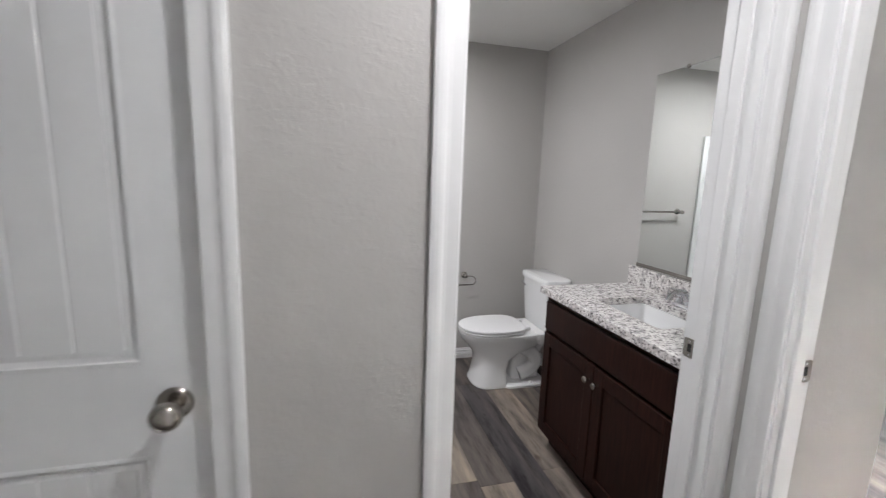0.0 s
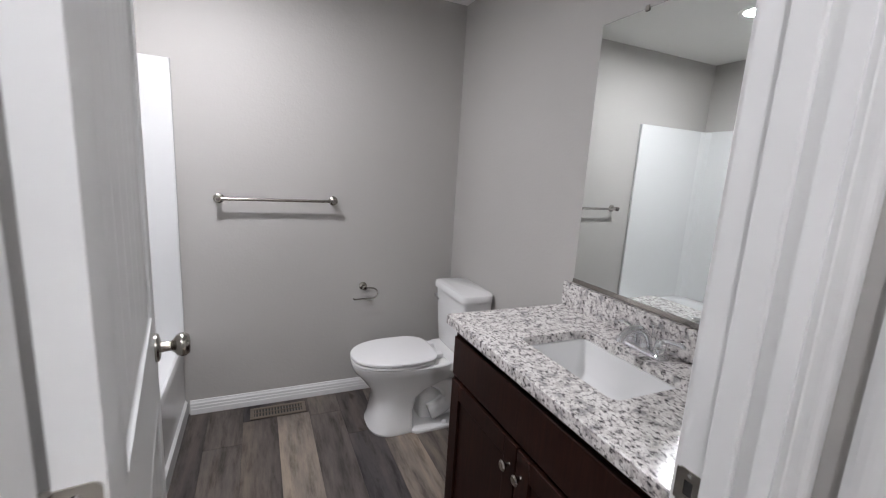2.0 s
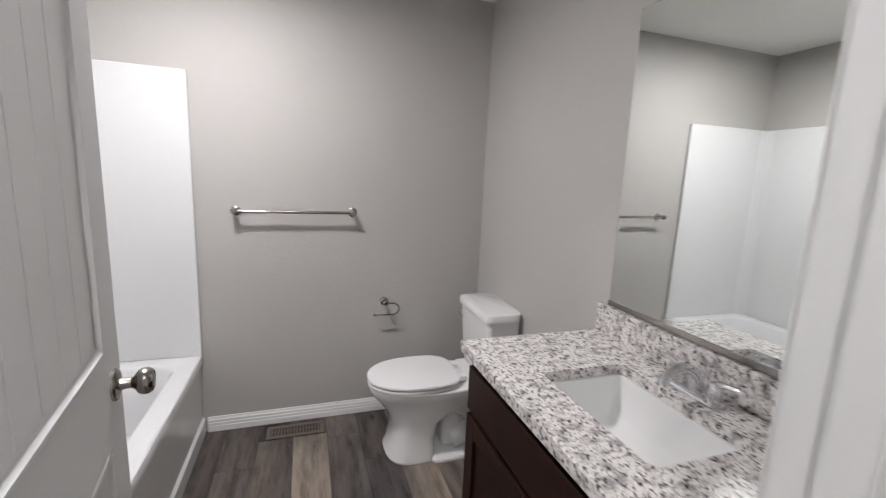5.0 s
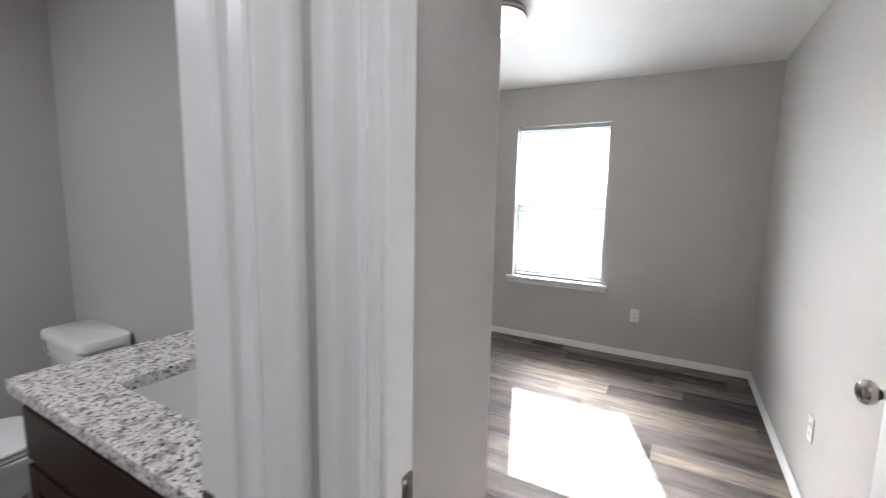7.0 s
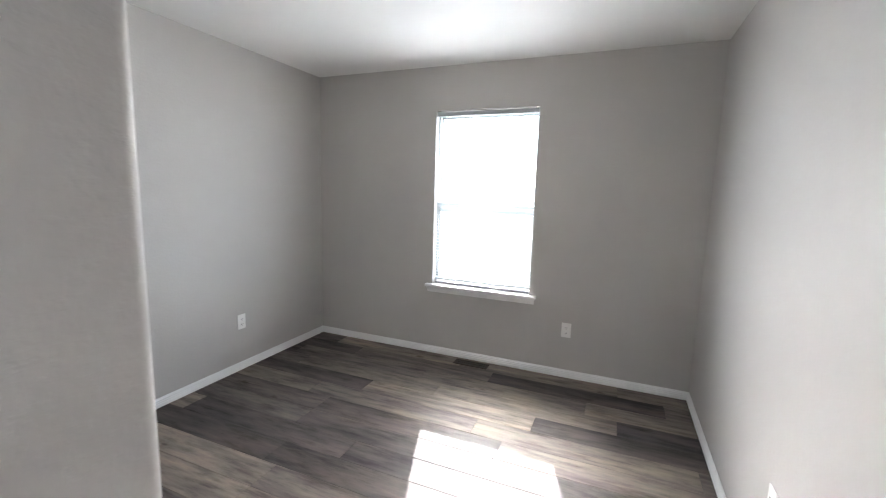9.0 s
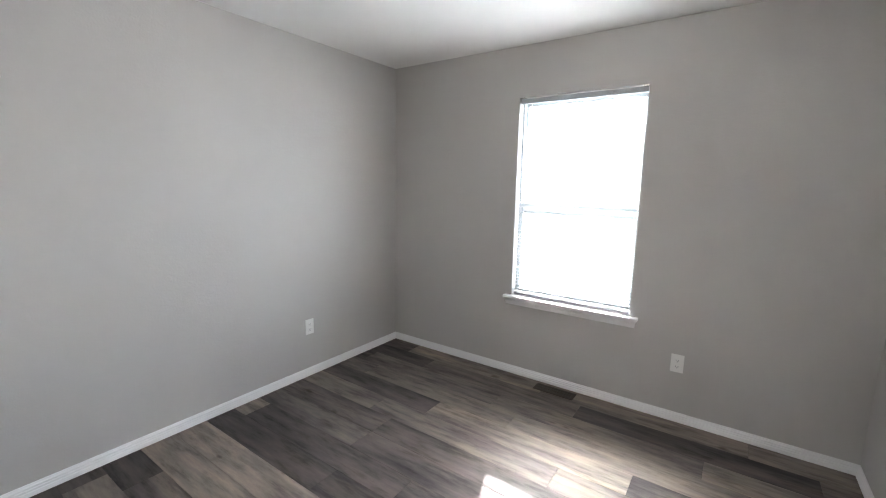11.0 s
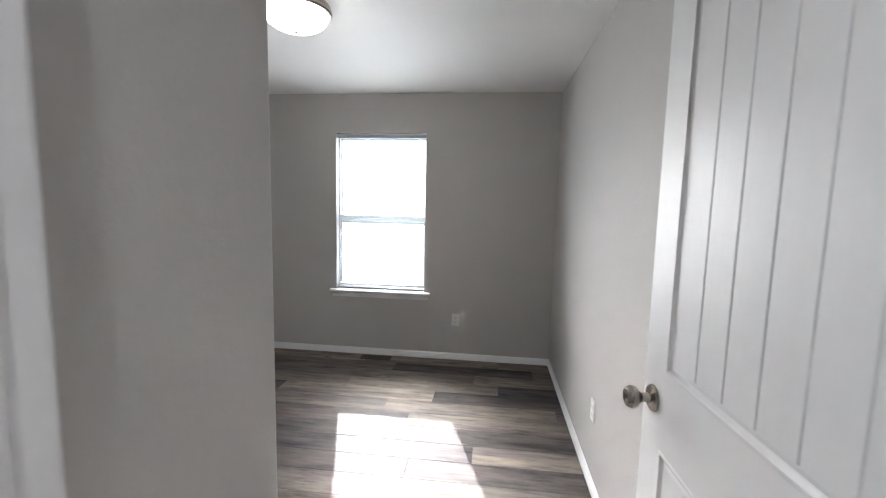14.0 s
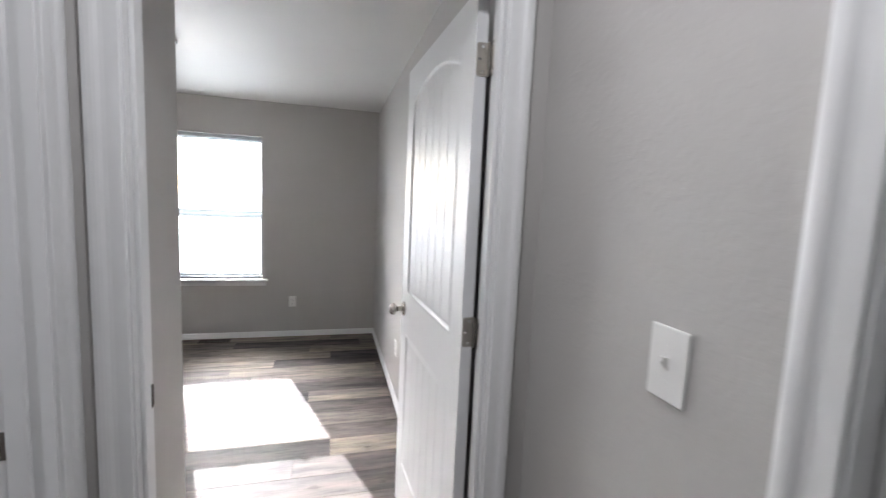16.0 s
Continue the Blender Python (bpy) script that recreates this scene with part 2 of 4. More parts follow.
# ---- plan ----
H = 2.44                       # ceiling height
BATH_X, BATH_Y = 1.745, 3.235  # vanity wall, towel-bar wall
HALL_N0, HALL_N1 = 0.965, 1.085  # wall between hall and bathroom
HALL_S = -0.112
DOORWALL0, DOORWALL1 = 1.205, 1.30
BED_S, BED_N, BED_E = -0.051, 3.167, 4.842
CORNER_X, ENTRY_Y = 1.812, 0.94
BATH_L, BATH_R = 0.387, 1.135     # bathroom doorway
BED_R, BED_L = 0.014, 0.852        # bedroom doorway
CLOSET_L, CLOSET_R = -0.875, -0.113
SOUTH_L, SOUTH_R = -0.30, 0.462
TOP = 2.085                     # door heads
J = 0.019                       # jamb thickness
WIN_Y0, WIN_Y1, WIN_Z0, WIN_Z1 = 1.124, 1.976, 0.628, 2.088

solo("wall_bath_north", boxes((-0.75, 1.80, BATH_Y, BATH_Y + 0.12, 0, H)), WALL, kind="structure")
solo("wall_bath_west", boxes((-0.72, -0.60, 1.60, BATH_Y, 0, H)), WALL, kind="structure")
solo("wall_tub_end", boxes((-1.70, 0.17, 1.56, 1.68, 0, H)), WALL, kind="structure")
solo("wall_bath_closet", boxes((0.06, 0.17, HALL_N1, 1.56, 0, H)), WALL, kind="structure")
solo("wall_vanity", boxes((BATH_X, CORNER_X, HALL_N1, BATH_Y, 0, H)), WALL, kind="structure")
solo("wall_hall_north", boxes((-1.70, CLOSET_L - J, HALL_N0, HALL_N1, 0, H), (CLOSET_R + J, BATH_L - J, HALL_N0, HALL_N1, 0, H),
                              (BATH_R + J, DOORWALL1, HALL_N0, HALL_N1, 0, H), (CLOSET_L - J, CLOSET_R + J, HALL_N0, HALL_N1, TOP + J, H),
                              (BATH_L - J, BATH_R + J, HALL_N0, HALL_N1, TOP + J, H)), WALL, kind="structure")


def bullnose_wall():
    r, pts = 0.020, []
    cx, cy = CORNER_X - r, ENTRY_Y + r
    pts += [(DOORWALL1, HALL_N1), (DOORWALL1, ENTRY_Y)]
    pts += [(cx + r * math.sin(a), cy - r * math.cos(a)) for a in (radians(90) * k / 8 for k in range(9))]
    pts += [(CORNER_X, HALL_N1)]
    return loft([[(x, y, z) for x, y in pts] for z in (0, H)])


smart(solo("wall_bedroom_entry", bullnose_wall(), WALL, kind="structure"), 40)
solo("wall_bedroom_west", boxes((DOORWALL0, DOORWALL1, HALL_S, BED_R - J, 0, H), (DOORWALL0, DOORWALL1, BED_L + J, HALL_N0, 0, H),
                                (DOORWALL0, DOORWALL1, BED_R - J, BED_L + J, TOP + J, H)), WALL, kind="structure")
solo("wall_hall_south", boxes((-1.70, SOUTH_L - J, HALL_S - 0.12, HALL_S, 0, H), (SOUTH_R + J, DOORWALL1, HALL_S - 0.12, HALL_S, 0, H),
                              (SOUTH_L - J, SOUTH_R + J, HALL_S - 0.12, HALL_S, TOP + J, H)), WALL, kind="structure")
# unseen wall, added only to shut the open west end of the hall
solo("wall_hall_closing", boxes((-1.82, -1.70, -0.6, 1.68, 0, H)), WALL, kind="structure")
# unseen wall, added behind the south door to keep stray daylight out
solo("wall_south_closing", boxes((-1.70, DOORWALL1, -0.60, -0.50, 0, H)), WALL, kind="structure")
solo("wall_bedroom_south", boxes((DOORWALL1, BED_E + 0.15, BED_S - 0.12, BED_S, 0, H)), WALL, kind="structure")
solo("wall_bedroom_north", boxes((CORNER_X, BED_E + 0.15, BED_N, BED_N + 0.12, 0, H)), WALL, kind="structure")
solo("wall_bedroom_east", boxes((BED_E, BED_E + 0.15, BED_S, WIN_Y0, 0, H), (BED_E, BED_E + 0.15, WIN_Y1, BED_N, 0, H),
                                (BED_E, BED_E + 0.15, WIN_Y0, WIN_Y1, 0, WIN_Z0), (BED_E, BED_E + 0.15, WIN_Y0, WIN_Y1, WIN_Z1, H)), WALL, kind="structure")
solo("ceiling", boxes((-1.82, BED_E + 0.15, -0.6, BATH_Y + 0.12, H, H + 0.1)), CEIL, kind="structure")
solo("ground", boxes((-400, 400, -400, 400, -0.6, -0.35)), SOIL, kind="structure")

# ---- trim ----
BASE = [(0, 0), (0.015, 0), (0.015, 0.030), (0.0125, 0.034), (0.0125, 0.048), (0.010, 0.052), (0.010, 0.064), (0.006, 0.072), (0.004, 0.082), (0, 0.082)]


def baseboard(start, end, out, tall=1.0):
    solo("baseboard", strip([(a, b * tall) for a, b in BASE], (*start, 0), (*end, 0), (*out, 0)), TRIM, "white painted ribbed wooden baseboard", "baseboard", "structure")


baseboard((0.175, BATH_Y), (BATH_X, BATH_Y), (0, -1))
baseboard((BATH_X, 2.08), (BATH_X, BATH_Y - 0.015), (-1, 0))
baseboard((CORNER_X, BED_N), (BED_E, BED_N), (0, -1), 0.72)
baseboard((BED_E, BED_S), (BED_E, BED_N), (-1, 0), 0.72)
baseboard((DOORWALL1 + 0.02, BED_S), (BED_E, BED_S), (0, 1), 0.72)
baseboard((DOORWALL1 + 0.02, ENTRY_Y), (CORNER_X - 0.012, ENTRY_Y), (0, -1), 0.72)
baseboard((CORNER_X, ENTRY_Y + 0.012), (CORNER_X, BED_N), (1, 0), 0.72)
baseboard((CLOSET_R + 0.066, HALL_N0), (BATH_L - 0.066, HALL_N0), (0, -1))
baseboard((SOUTH_R + 0.066, HALL_S), (DOORWALL0, HALL_S), (0, 1))
baseboard((-1.70, HALL_S), (SOUTH_L - 0.066, HALL_S), (0, 1))
baseboard((-1.70, HALL_S), (-1.70, HALL_N0), (1, 0))

CASE_W = 0.064
CASING = [(0, 0), (0.008, 0), (0.0095, 0.002), (0.0100, 0.012), (0.0105, 0.026), (0.0120, 0.034), (0.0155, 0.041), (0.0170, 0.047), (0.0170, 0.056), (0.0150, CASE_W), (0, CASE_W)]   # (out, away from the opening)


def casing(parent, along, normal, lo, hi, plane, top):
    """Two legs and a head round an opening; along is the axis of the wall, normal points into the room."""
    def p(a, z, o, sink=0.0):
        return Vector((a, plane + normal * o, z)) if along == "x" else Vector((plane + normal * o, a, z))
    a0, a1, zt = lo - 0.005, hi + 0.005, top + 0.005
    left = loft([[p(a0 - w, z if z == 0 else zt + w, o) for o, w in CASING] for z in (0, 1)])
    right = loft([[p(a1 + w, z if z == 0 else zt + w, o) for o, w in CASING] for z in (0, 1)])
    head = loft([[p(a0 - w, zt + w, o) for o, w in CASING], [p(a1 + w, zt + w, o) for o, w in CASING]])
    for bm in (left, right, head):
        part("casing", bm, TRIM, parent)


def frame_of(name, along, lo, hi, f0, f1, top, stop0, stop1, sides):
    """Jamb lining, door stop and casing of a doorway."""
    top_ob = thing(name, "white painted wooden door frame with moulded casing", "door frame", kind="structure")
    def b(a0, a1, z0, z1, d0=f0, d1=f1):
        return (a0, a1, d0, d1, z0, z1) if along == "x" else (d0, d1, a0, a1, z0, z1)
    for dims in (b(lo - J, lo, 0, top), b(hi, hi + J, 0, top), b(lo - J, hi + J, top, top + J)):
        part("jamb", boxes(dims), TRIM, top_ob)
    if stop0 is not None:
        for dims in (b(lo, lo + 0.011, 0, top, stop0, stop1), b(hi - 0.011, hi, 0, top, stop0, stop1), b(lo + 0.011, hi - 0.011, top - 0.011, top, stop0, stop1)):
            part("door_stop", boxes(dims, bevel=0.003), TRIM, top_ob)
    for plane, normal in sides:
        casing(top_ob, along, normal, lo, hi, plane, top)
    return top_ob


bath_frame = frame_of("door_frame_1", "x", BATH_L, BATH_R, HALL_N0, HALL_N1, TOP, HALL_N0 + 0.040, HALL_N0 + 0.078, ((HALL_N0, -1), (HALL_N1, 1)))
bed_frame = frame_of("door_frame_2", "y", BED_R, BED_L, DOORWALL0, DOORWALL1, TOP, DOORWALL0 + 0.022, DOORWALL0 + 0.056, ((DOORWALL0, -1), (DOORWALL1, 1)))
closet_frame = frame_of("door_frame_3", "x", CLOSET_L, CLOSET_R, HALL_N0, HALL_N1, TOP, HALL_N0 + 0.062, HALL_N0 + 0.095, ((HALL_N0, -1),))
south_frame = frame_of("door_frame_4", "x", SOUTH_L, SOUTH_R, HALL_S - 0.12, HALL_S, TOP, HALL_S - 0.075, HALL_S - 0.040, ((HALL_S, 1),))


def strike(parent, m):
    plate = bmesh.new()
    for d in ((-0.016, 0.016, 0, 0.0022, -0.029, -0.012), (-0.016, 0.016, 0, 0.0022, 0.012, 0.029),
              (-0.016, -0.007, 0, 0.0022, -0.012, 0.012), (0.007, 0.016, 0, 0.0022, -0.012, 0.012)):
        box(plate, *d)
    box(plate, 0.016, 0.021, -0.004, 0.0022, -0.026, 0.026)
    bmesh.ops.transform(plate, matrix=m, verts=plate.verts)
    plate_ob = part("strike_plate", plate, NICKEL, parent, "satin nickel strike plate")
    hole = boxes((-0.0072, 0.0072, -0.001, 0.0006, -0.0122, 0.0122))
    bmesh.ops.transform(hole, matrix=m, verts=hole.verts)
    part("latch_hole", hole, SLOT, plate_ob)
    for z in (-0.021, 0.021):
        s = lathe([(0.0034, 0), (0.0034, 0.0012), (0.002, 0.0016), (0, 0.0012)], 10, "y", (0, 0.002, z))
        bmesh.ops.transform(s, matrix=m, verts=s.verts)
        part("screw", s, CHROME, plate_ob)


strike(bath_frame, pose(BATH_R, HALL_N1 - 0.022, 0.978, 0, 0, 90))
strike(bed_frame, pose(DOORWALL1 - 0.022, BED_L, 0.993, 0, 0, 0) @ Matrix.Rotation(radians(180), 4, "X"))


# ---- doors ----
DH, DT = 2.070, 0.035


def outline(x0, x1, z0, z1, rise, inset, n=14):
    x0, x1, z0, z1 = x0 + inset, x1 - inset, z0 + inset, z1 - inset
    pts = [(x0, z0), (x1, z0)]
    if rise:
        for k in range(n + 1):
            u = 1 - 2 * k / n
            pts.append(((x0 + x1) / 2 + u * (x1 - x0) / 2, z1 + rise * (math.cos(u * math.pi / 2) ** 0.9 if abs(u) < 1 else 0)))
    else:
        pts += [(x1, z1), (x0, z1)]
    return pts


def door_leaf(name, label, DW=0.752):
    """A moulded leaf in its own axes: hinge edge at x=0, thickness along y, bottom at z=0."""
    d = thing(name, label, "door")
    part("core", boxes((0, DW, 0.0075, DT - 0.0075, 0, DH)), DOOR, d)
    lower, upper = (0.102, DW - 0.102, 0.235, 0.878, 0.0), (0.102, DW - 0.102, 1.066, 1.915, 0.066)
    for side in (0, 1):
        def y(h):
            return 0.0075 - h if side == 0 else DT - 0.0075 + h
        bm = bmesh.new()
        def sheet(pts, h=0.0075):
            f = bm.faces.new([bm.verts.new((px, y(h), pz)) for px, pz in pts])
            return f
        a, b = lower[0], lower[1]
        quads = [[(0, 0), (a, 0), (a, DH), (0, DH)], [(b, 0), (DW, 0), (DW, DH), (b, DH)], [(a, 0), (b, 0), (b, lower[2]), (a, lower[2])],
                 [(a, lower[3]), (b, lower[3]), (b, upper[2]), (a, upper[2])]]
        arch = outline(*upper[:4], upper[4], 0)[2:]
        for (p0, p1) in zip(arch, arch[1:]):
            quads.append([p1, p0, (p0[0], DH), (p1[0], DH)])
        for q in quads:
            sheet(q)
        # outer rim back to the core
        rim = [(0, 0), (DW, 0), (DW, DH), (0, DH)]
        for p0, p1 in zip(rim, rim[1:] + rim[:1]):
            bm.faces.new([bm.verts.new((p0[0], y(0.0075), p0[1])), bm.verts.new((p1[0], y(0.0075), p1[1])), bm.verts.new((p1[0], y(0), p1[1])), bm.verts.new((p0[0], y(0), p0[1]))])
        bmesh.ops.remove_doubles(bm, verts=bm.verts, dist=1e-5)
        part("stile_and_rail_face", bm, DOOR, d)
        for x0, x1, z0, z1, rise in (lower, upper):
            steps = [(0, 0.0075), (0.004, 0.0092), (0.009, 0.0085), (0.013, 0.0035), (0.020, 0.0012), (0.027, 0.0035), (0.031, 0.0035)]
            rings = [[(px, y(h), pz) for px, pz in outline(x0, x1, z0, z1, rise, i)] for i, h in steps]
            part("panel_moulding", loft(rings, False), DOOR, d, smooth=True)
            i0 = 0.031
            n = 6
            w = (x1 - x0 - 2 * i0) / n
            for k in range(n):
                l, r = x0 + i0 + k * w, x0 + i0 + (k + 1) * w
                g = 0.0028
                def zt(px):
                    u = (px - (x0 + x1) / 2) / ((x1 - x0) / 2 - i0)
                    u = max(-1, min(1, u))
                    return z1 - i0 + (rise * (math.cos(u * math.pi / 2) ** 0.9 if abs(u) < 0.999 else 0) if rise else 0)
                ends = [l, l + g, (l + r) / 2, r - g, r]
                hs = [0.0008, 0.0035, 0.0035, 0.0035, 0.0008]
                pb = bmesh.new()
                lowv = [pb.verts.new((e, y(h), z0 + i0)) for e, h in zip(ends, hs)]
                topv = [pb.verts.new((e, y(h), zt(e))) for e, h in zip(ends, hs)]
                for q in range(4):
                    pb.faces.new((lowv[q], lowv[q + 1], topv[q + 1], topv[q]))
                part("panel_board", pb, DOOR, d)
    # knobs, both sides
    kx, kz = DW - 0.056, 0.985
    for sgn, y0 in ((-1, 0.0), (1, DT)):
        ax = "y" if sgn > 0 else "-y"
        rose = part("knob_rose", lathe([(0.033, 0), (0.033, 0.004), (0.030, 0.008), (0.018, 0.011), (0.0, 0.011)], 28, ax, (kx, y0, kz)), NICKEL, d, "satin nickel rose", True)
        part("door_knob", lathe([(0.013, 0.008), (0.0115, 0.02), (0.0115, 0.030), (0.016, 0.036), (0.0245, 0.042), (0.028, 0.050), (0.0275, 0.058), (0.023, 0.066),
                                 (0.019, 0.0685), (0.018, 0.067), (0.010, 0.069), (0, 0.0695)], 32, ax, (kx, y0, kz)), NICKEL, d, "satin nickel door knob", True)
    latch = part("latch_plate", boxes((DW, DW + 0.0015, 0.006, DT - 0.006, kz - 0.028, kz + 0.028)), NICKEL, d)
    part("latch_bolt", boxes((DW, DW + 0.010, 0.011, DT - 0.011, kz - 0.008, kz + 0.008), bevel=0.002), NICKEL, latch)
    return d


def hinge(d, z, y):
    """Leaf on the door's hinge edge, knuckle at the corner y."""
    sgn = -1 if y <= 0 else 1
    turn = Matrix(((0, -1, 0, 0), (1, 0, 0, 0), (0, 0, 1, z), (0, 0, 0, 1))) if sgn < 0 else Matrix(((0, -1, 0, 0), (-1, 0, 0, DT), (0, 0, 1, z), (0, 0, 0, 1)))
    h = jamb_leaf(d, turn, "hinge")
    part("hinge_knuckle", lathe([(0, -0.047), (0.0062, -0.046), (0.0062, 0.046), (0, 0.047)], 14, "z", (-0.004, y + sgn * 0.005, z)), NICKEL, h, smooth=True)
    return h


def jamb_leaf(parent, m, name="hinge_leaf"):
    """The hinge leaf screwed to the jamb, with rounded corners and three screws."""
    pts = [(0, -0.045)]
    for cx, cz, a0 in ((0.024, -0.037, -90), (0.024, 0.037, 0)):
        pts += [(cx + 0.008 * math.cos(radians(a0 + 15 * k)), cz + 0.008 * math.sin(radians(a0 + 15 * k))) for k in range(7)]
    pts.append((0, 0.045))
    bm = loft([[(x, y, z) for x, z in pts] for y in (0, 0.0022)])
    bmesh.ops.transform(bm, matrix=m, verts=bm.verts)
    leaf = part(name, bm, LEAF, parent, "satin nickel butt hinge leaf")
    for x, z in ((0.014, -0.034), (0.024, 0.0), (0.014, 0.034)):
        s = lathe([(0.0042, 0), (0.0042, 0.0008), (0.0022, 0.0003), (0, 0.0003)], 12, "y", (x, 0.0022, z))
        bmesh.ops.transform(s, matrix=m, verts=s.verts)
        part("screw", s, CHROME, leaf)
    return leaf


LIFT = 0.010
bath_door = door_leaf("panel_door", "white moulded two panel door standing open into the bathroom")
for z in (0.24, 1.105, 1.885):
    hinge(bath_door, z, DT)
    jamb_leaf(bath_frame, pose(BATH_L, HALL_N1 - 0.004, z + LIFT, 0, 0, -90))
bath_door.matrix_world = pose(BATH_L + 0.003, HALL_N1 + 0.006, LIFT, 0, 0, 98.4) @ Matrix.Translation((0.004, -DT - 0.002, 0))
bed_door = door_leaf("panel_door", "white moulded two panel door standing open into the bedroom", 0.813)
for z in (0.24, 1.105, 1.885):
    hinge(bed_door, z, 0.0)
    jamb_leaf(bed_frame, pose(DOORWALL1 - 0.002, BED_R, z + LIFT, 0, 0, 0) @ Matrix.Diagonal((-1, 1, 1, 1)))
bed_door.matrix_world = pose(DOORWALL1 + 0.014, BED_R + 0.008, LIFT, 0, 0, 3.0) @ Matrix.Translation((0.004, 0, 0))
closet_door = door_leaf("panel_door", "white moulded two panel closet door, closed")
closet_door.matrix_world = pose(CLOSET_L + 0.004, HALL_N0 + 0.022, LIFT)
south_door = door_leaf("panel_door", "white moulded two panel hall door, closed")
south_door.matrix_world = pose(SOUTH_R - 0.004, HALL_S - 0.078, LIFT, 0, 0, 180) @ Matrix.Translation((0, -DT, 0))

# ---- window ----
win = thing("window_1", "white vinyl single hung window with a wooden sill", "window", kind="structure")
GX = BED_E + 0.095   # plane of the sashes
def wbox(name, mat, *dims, bevel=0.002, label=""):
    return part(name, boxes(*dims, bevel=bevel), mat, win, label)
F = 0.014
MID = 1.295
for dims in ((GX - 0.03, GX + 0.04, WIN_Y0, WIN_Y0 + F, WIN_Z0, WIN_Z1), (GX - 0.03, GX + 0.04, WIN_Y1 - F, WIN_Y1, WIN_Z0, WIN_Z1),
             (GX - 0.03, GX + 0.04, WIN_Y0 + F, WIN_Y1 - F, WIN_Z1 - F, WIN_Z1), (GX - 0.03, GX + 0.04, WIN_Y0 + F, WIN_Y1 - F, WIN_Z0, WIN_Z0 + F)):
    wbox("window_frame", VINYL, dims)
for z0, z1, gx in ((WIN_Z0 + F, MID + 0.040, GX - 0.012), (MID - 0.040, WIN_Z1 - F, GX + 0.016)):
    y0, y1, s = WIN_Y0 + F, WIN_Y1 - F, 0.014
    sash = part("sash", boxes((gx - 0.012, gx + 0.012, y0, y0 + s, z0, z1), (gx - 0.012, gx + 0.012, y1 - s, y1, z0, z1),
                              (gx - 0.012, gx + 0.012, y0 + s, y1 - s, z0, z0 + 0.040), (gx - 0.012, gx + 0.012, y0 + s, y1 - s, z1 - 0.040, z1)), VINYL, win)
    pane = part("pane", boxes((gx - 0.002, gx + 0.002, y0 + s - 0.004, y1 - s + 0.004, z0 + 0.036, z1 - 0.036)), GLASS, sash)
    pane.visible_shadow = False
for yy in (WIN_Y0 + 0.24, WIN_Y1 - 0.24):
    wbox("sash_lock", VINYL, (GX - 0.030, GX - 0.006, yy - 0.025, yy + 0.025, MID + 0.040, MID + 0.052), bevel=0.004)
wbox("window_sill", TRIM, (BED_E - 0.045, BED_E, WIN_Y0 - 0.055, WIN_Y1 + 0.055, WIN_Z0 - 0.022, WIN_Z0), (BED_E + 0.0005, GX - 0.03, WIN_Y0 + 0.001, WIN_Y1 - 0.001, WIN_Z0 - 0.018, WIN_Z0 + 0.002), bevel=0.004)
APRON = [(0, 0), (0.012, 0), (0.014, 0.008), (0.020, 0.03), (0.030, 0.042), (0.034, 0.050), (0, 0.050)]
part("sill_apron", loft([[(BED_E - o, y + (0.4 * o if y > 1.5 else -0.4 * o), WIN_Z0 - 0.072 + u) for o, u in APRON] for y in (WIN_Y0 - 0.035, WIN_Y1 + 0.035)]), TRIM, win)

blind = thing("venetian_blind", "white mini blind lowered with open horizontal slats", "blind")
BX = BED_E + 0.032
part("headrail", boxes((BX - 0.020, BX + 0.020, WIN_Y0 + 0.006, WIN_Y1 - 0.006, WIN_Z1 - 0.042, WIN_Z1 - 0.008), bevel=0.003), BLIND, blind)
part("bottom_rail", boxes((BX - 0.013, BX + 0.013, WIN_Y0 + 0.012, WIN_Y1 - 0.012, WIN_Z0 + 0.006, WIN_Z0 + 0.018), bevel=0.003), BLIND, blind)
for yy in (WIN_Y0 + 0.02, WIN_Y1 - 0.02):
    part("bracket", boxes((BX - 0.026, BX + 0.022, yy - 0.014, yy + 0.014, WIN_Z1 - 0.008, WIN_Z1 - 0.001)), NICKEL, blind)
arc = [(-0.008, 0.0), (-0.004, 0.0003), (0, 0.0004), (0.004, 0.0003), (0.008, 0.0)]
slat = mesh_from(loft([[(a, y, b) for a, b in arc] + [(a, y, b - 0.0006) for a, b in reversed(arc)] for y in (WIN_Y0 + 0.010, WIN_Y1 - 0.010)]), "slat", BLIND)
n_slats = 54
for k in range(n_slats):
    ob = new("slat", slat)
    ob.location = (BX, 0, WIN_Z0 + 0.030 + k * (WIN_Z1 - WIN_Z0 - 0.085) / (n_slats - 1))
    ob.rotation_euler = (0, radians(-8), 0)
    ob.parent = blind
for yy in (WIN_Y0 + 0.14, WIN_Y1 - 0.14):
    part("ladder_cord", boxes((BX - 0.0135, BX - 0.0125, yy - 0.0008, yy + 0.0008, WIN_Z0 + 0.015, WIN_Z1 - 0.04)), BLIND, blind)
part("tilt_wand", tube([(BX - 0.022, WIN_Y1 - 0.09, WIN_Z1 - 0.045), (BX - 0.024, WIN_Y1 - 0.09, WIN_Z1 - 0.55)], 0.0035, 8), PLASTIC, blind)

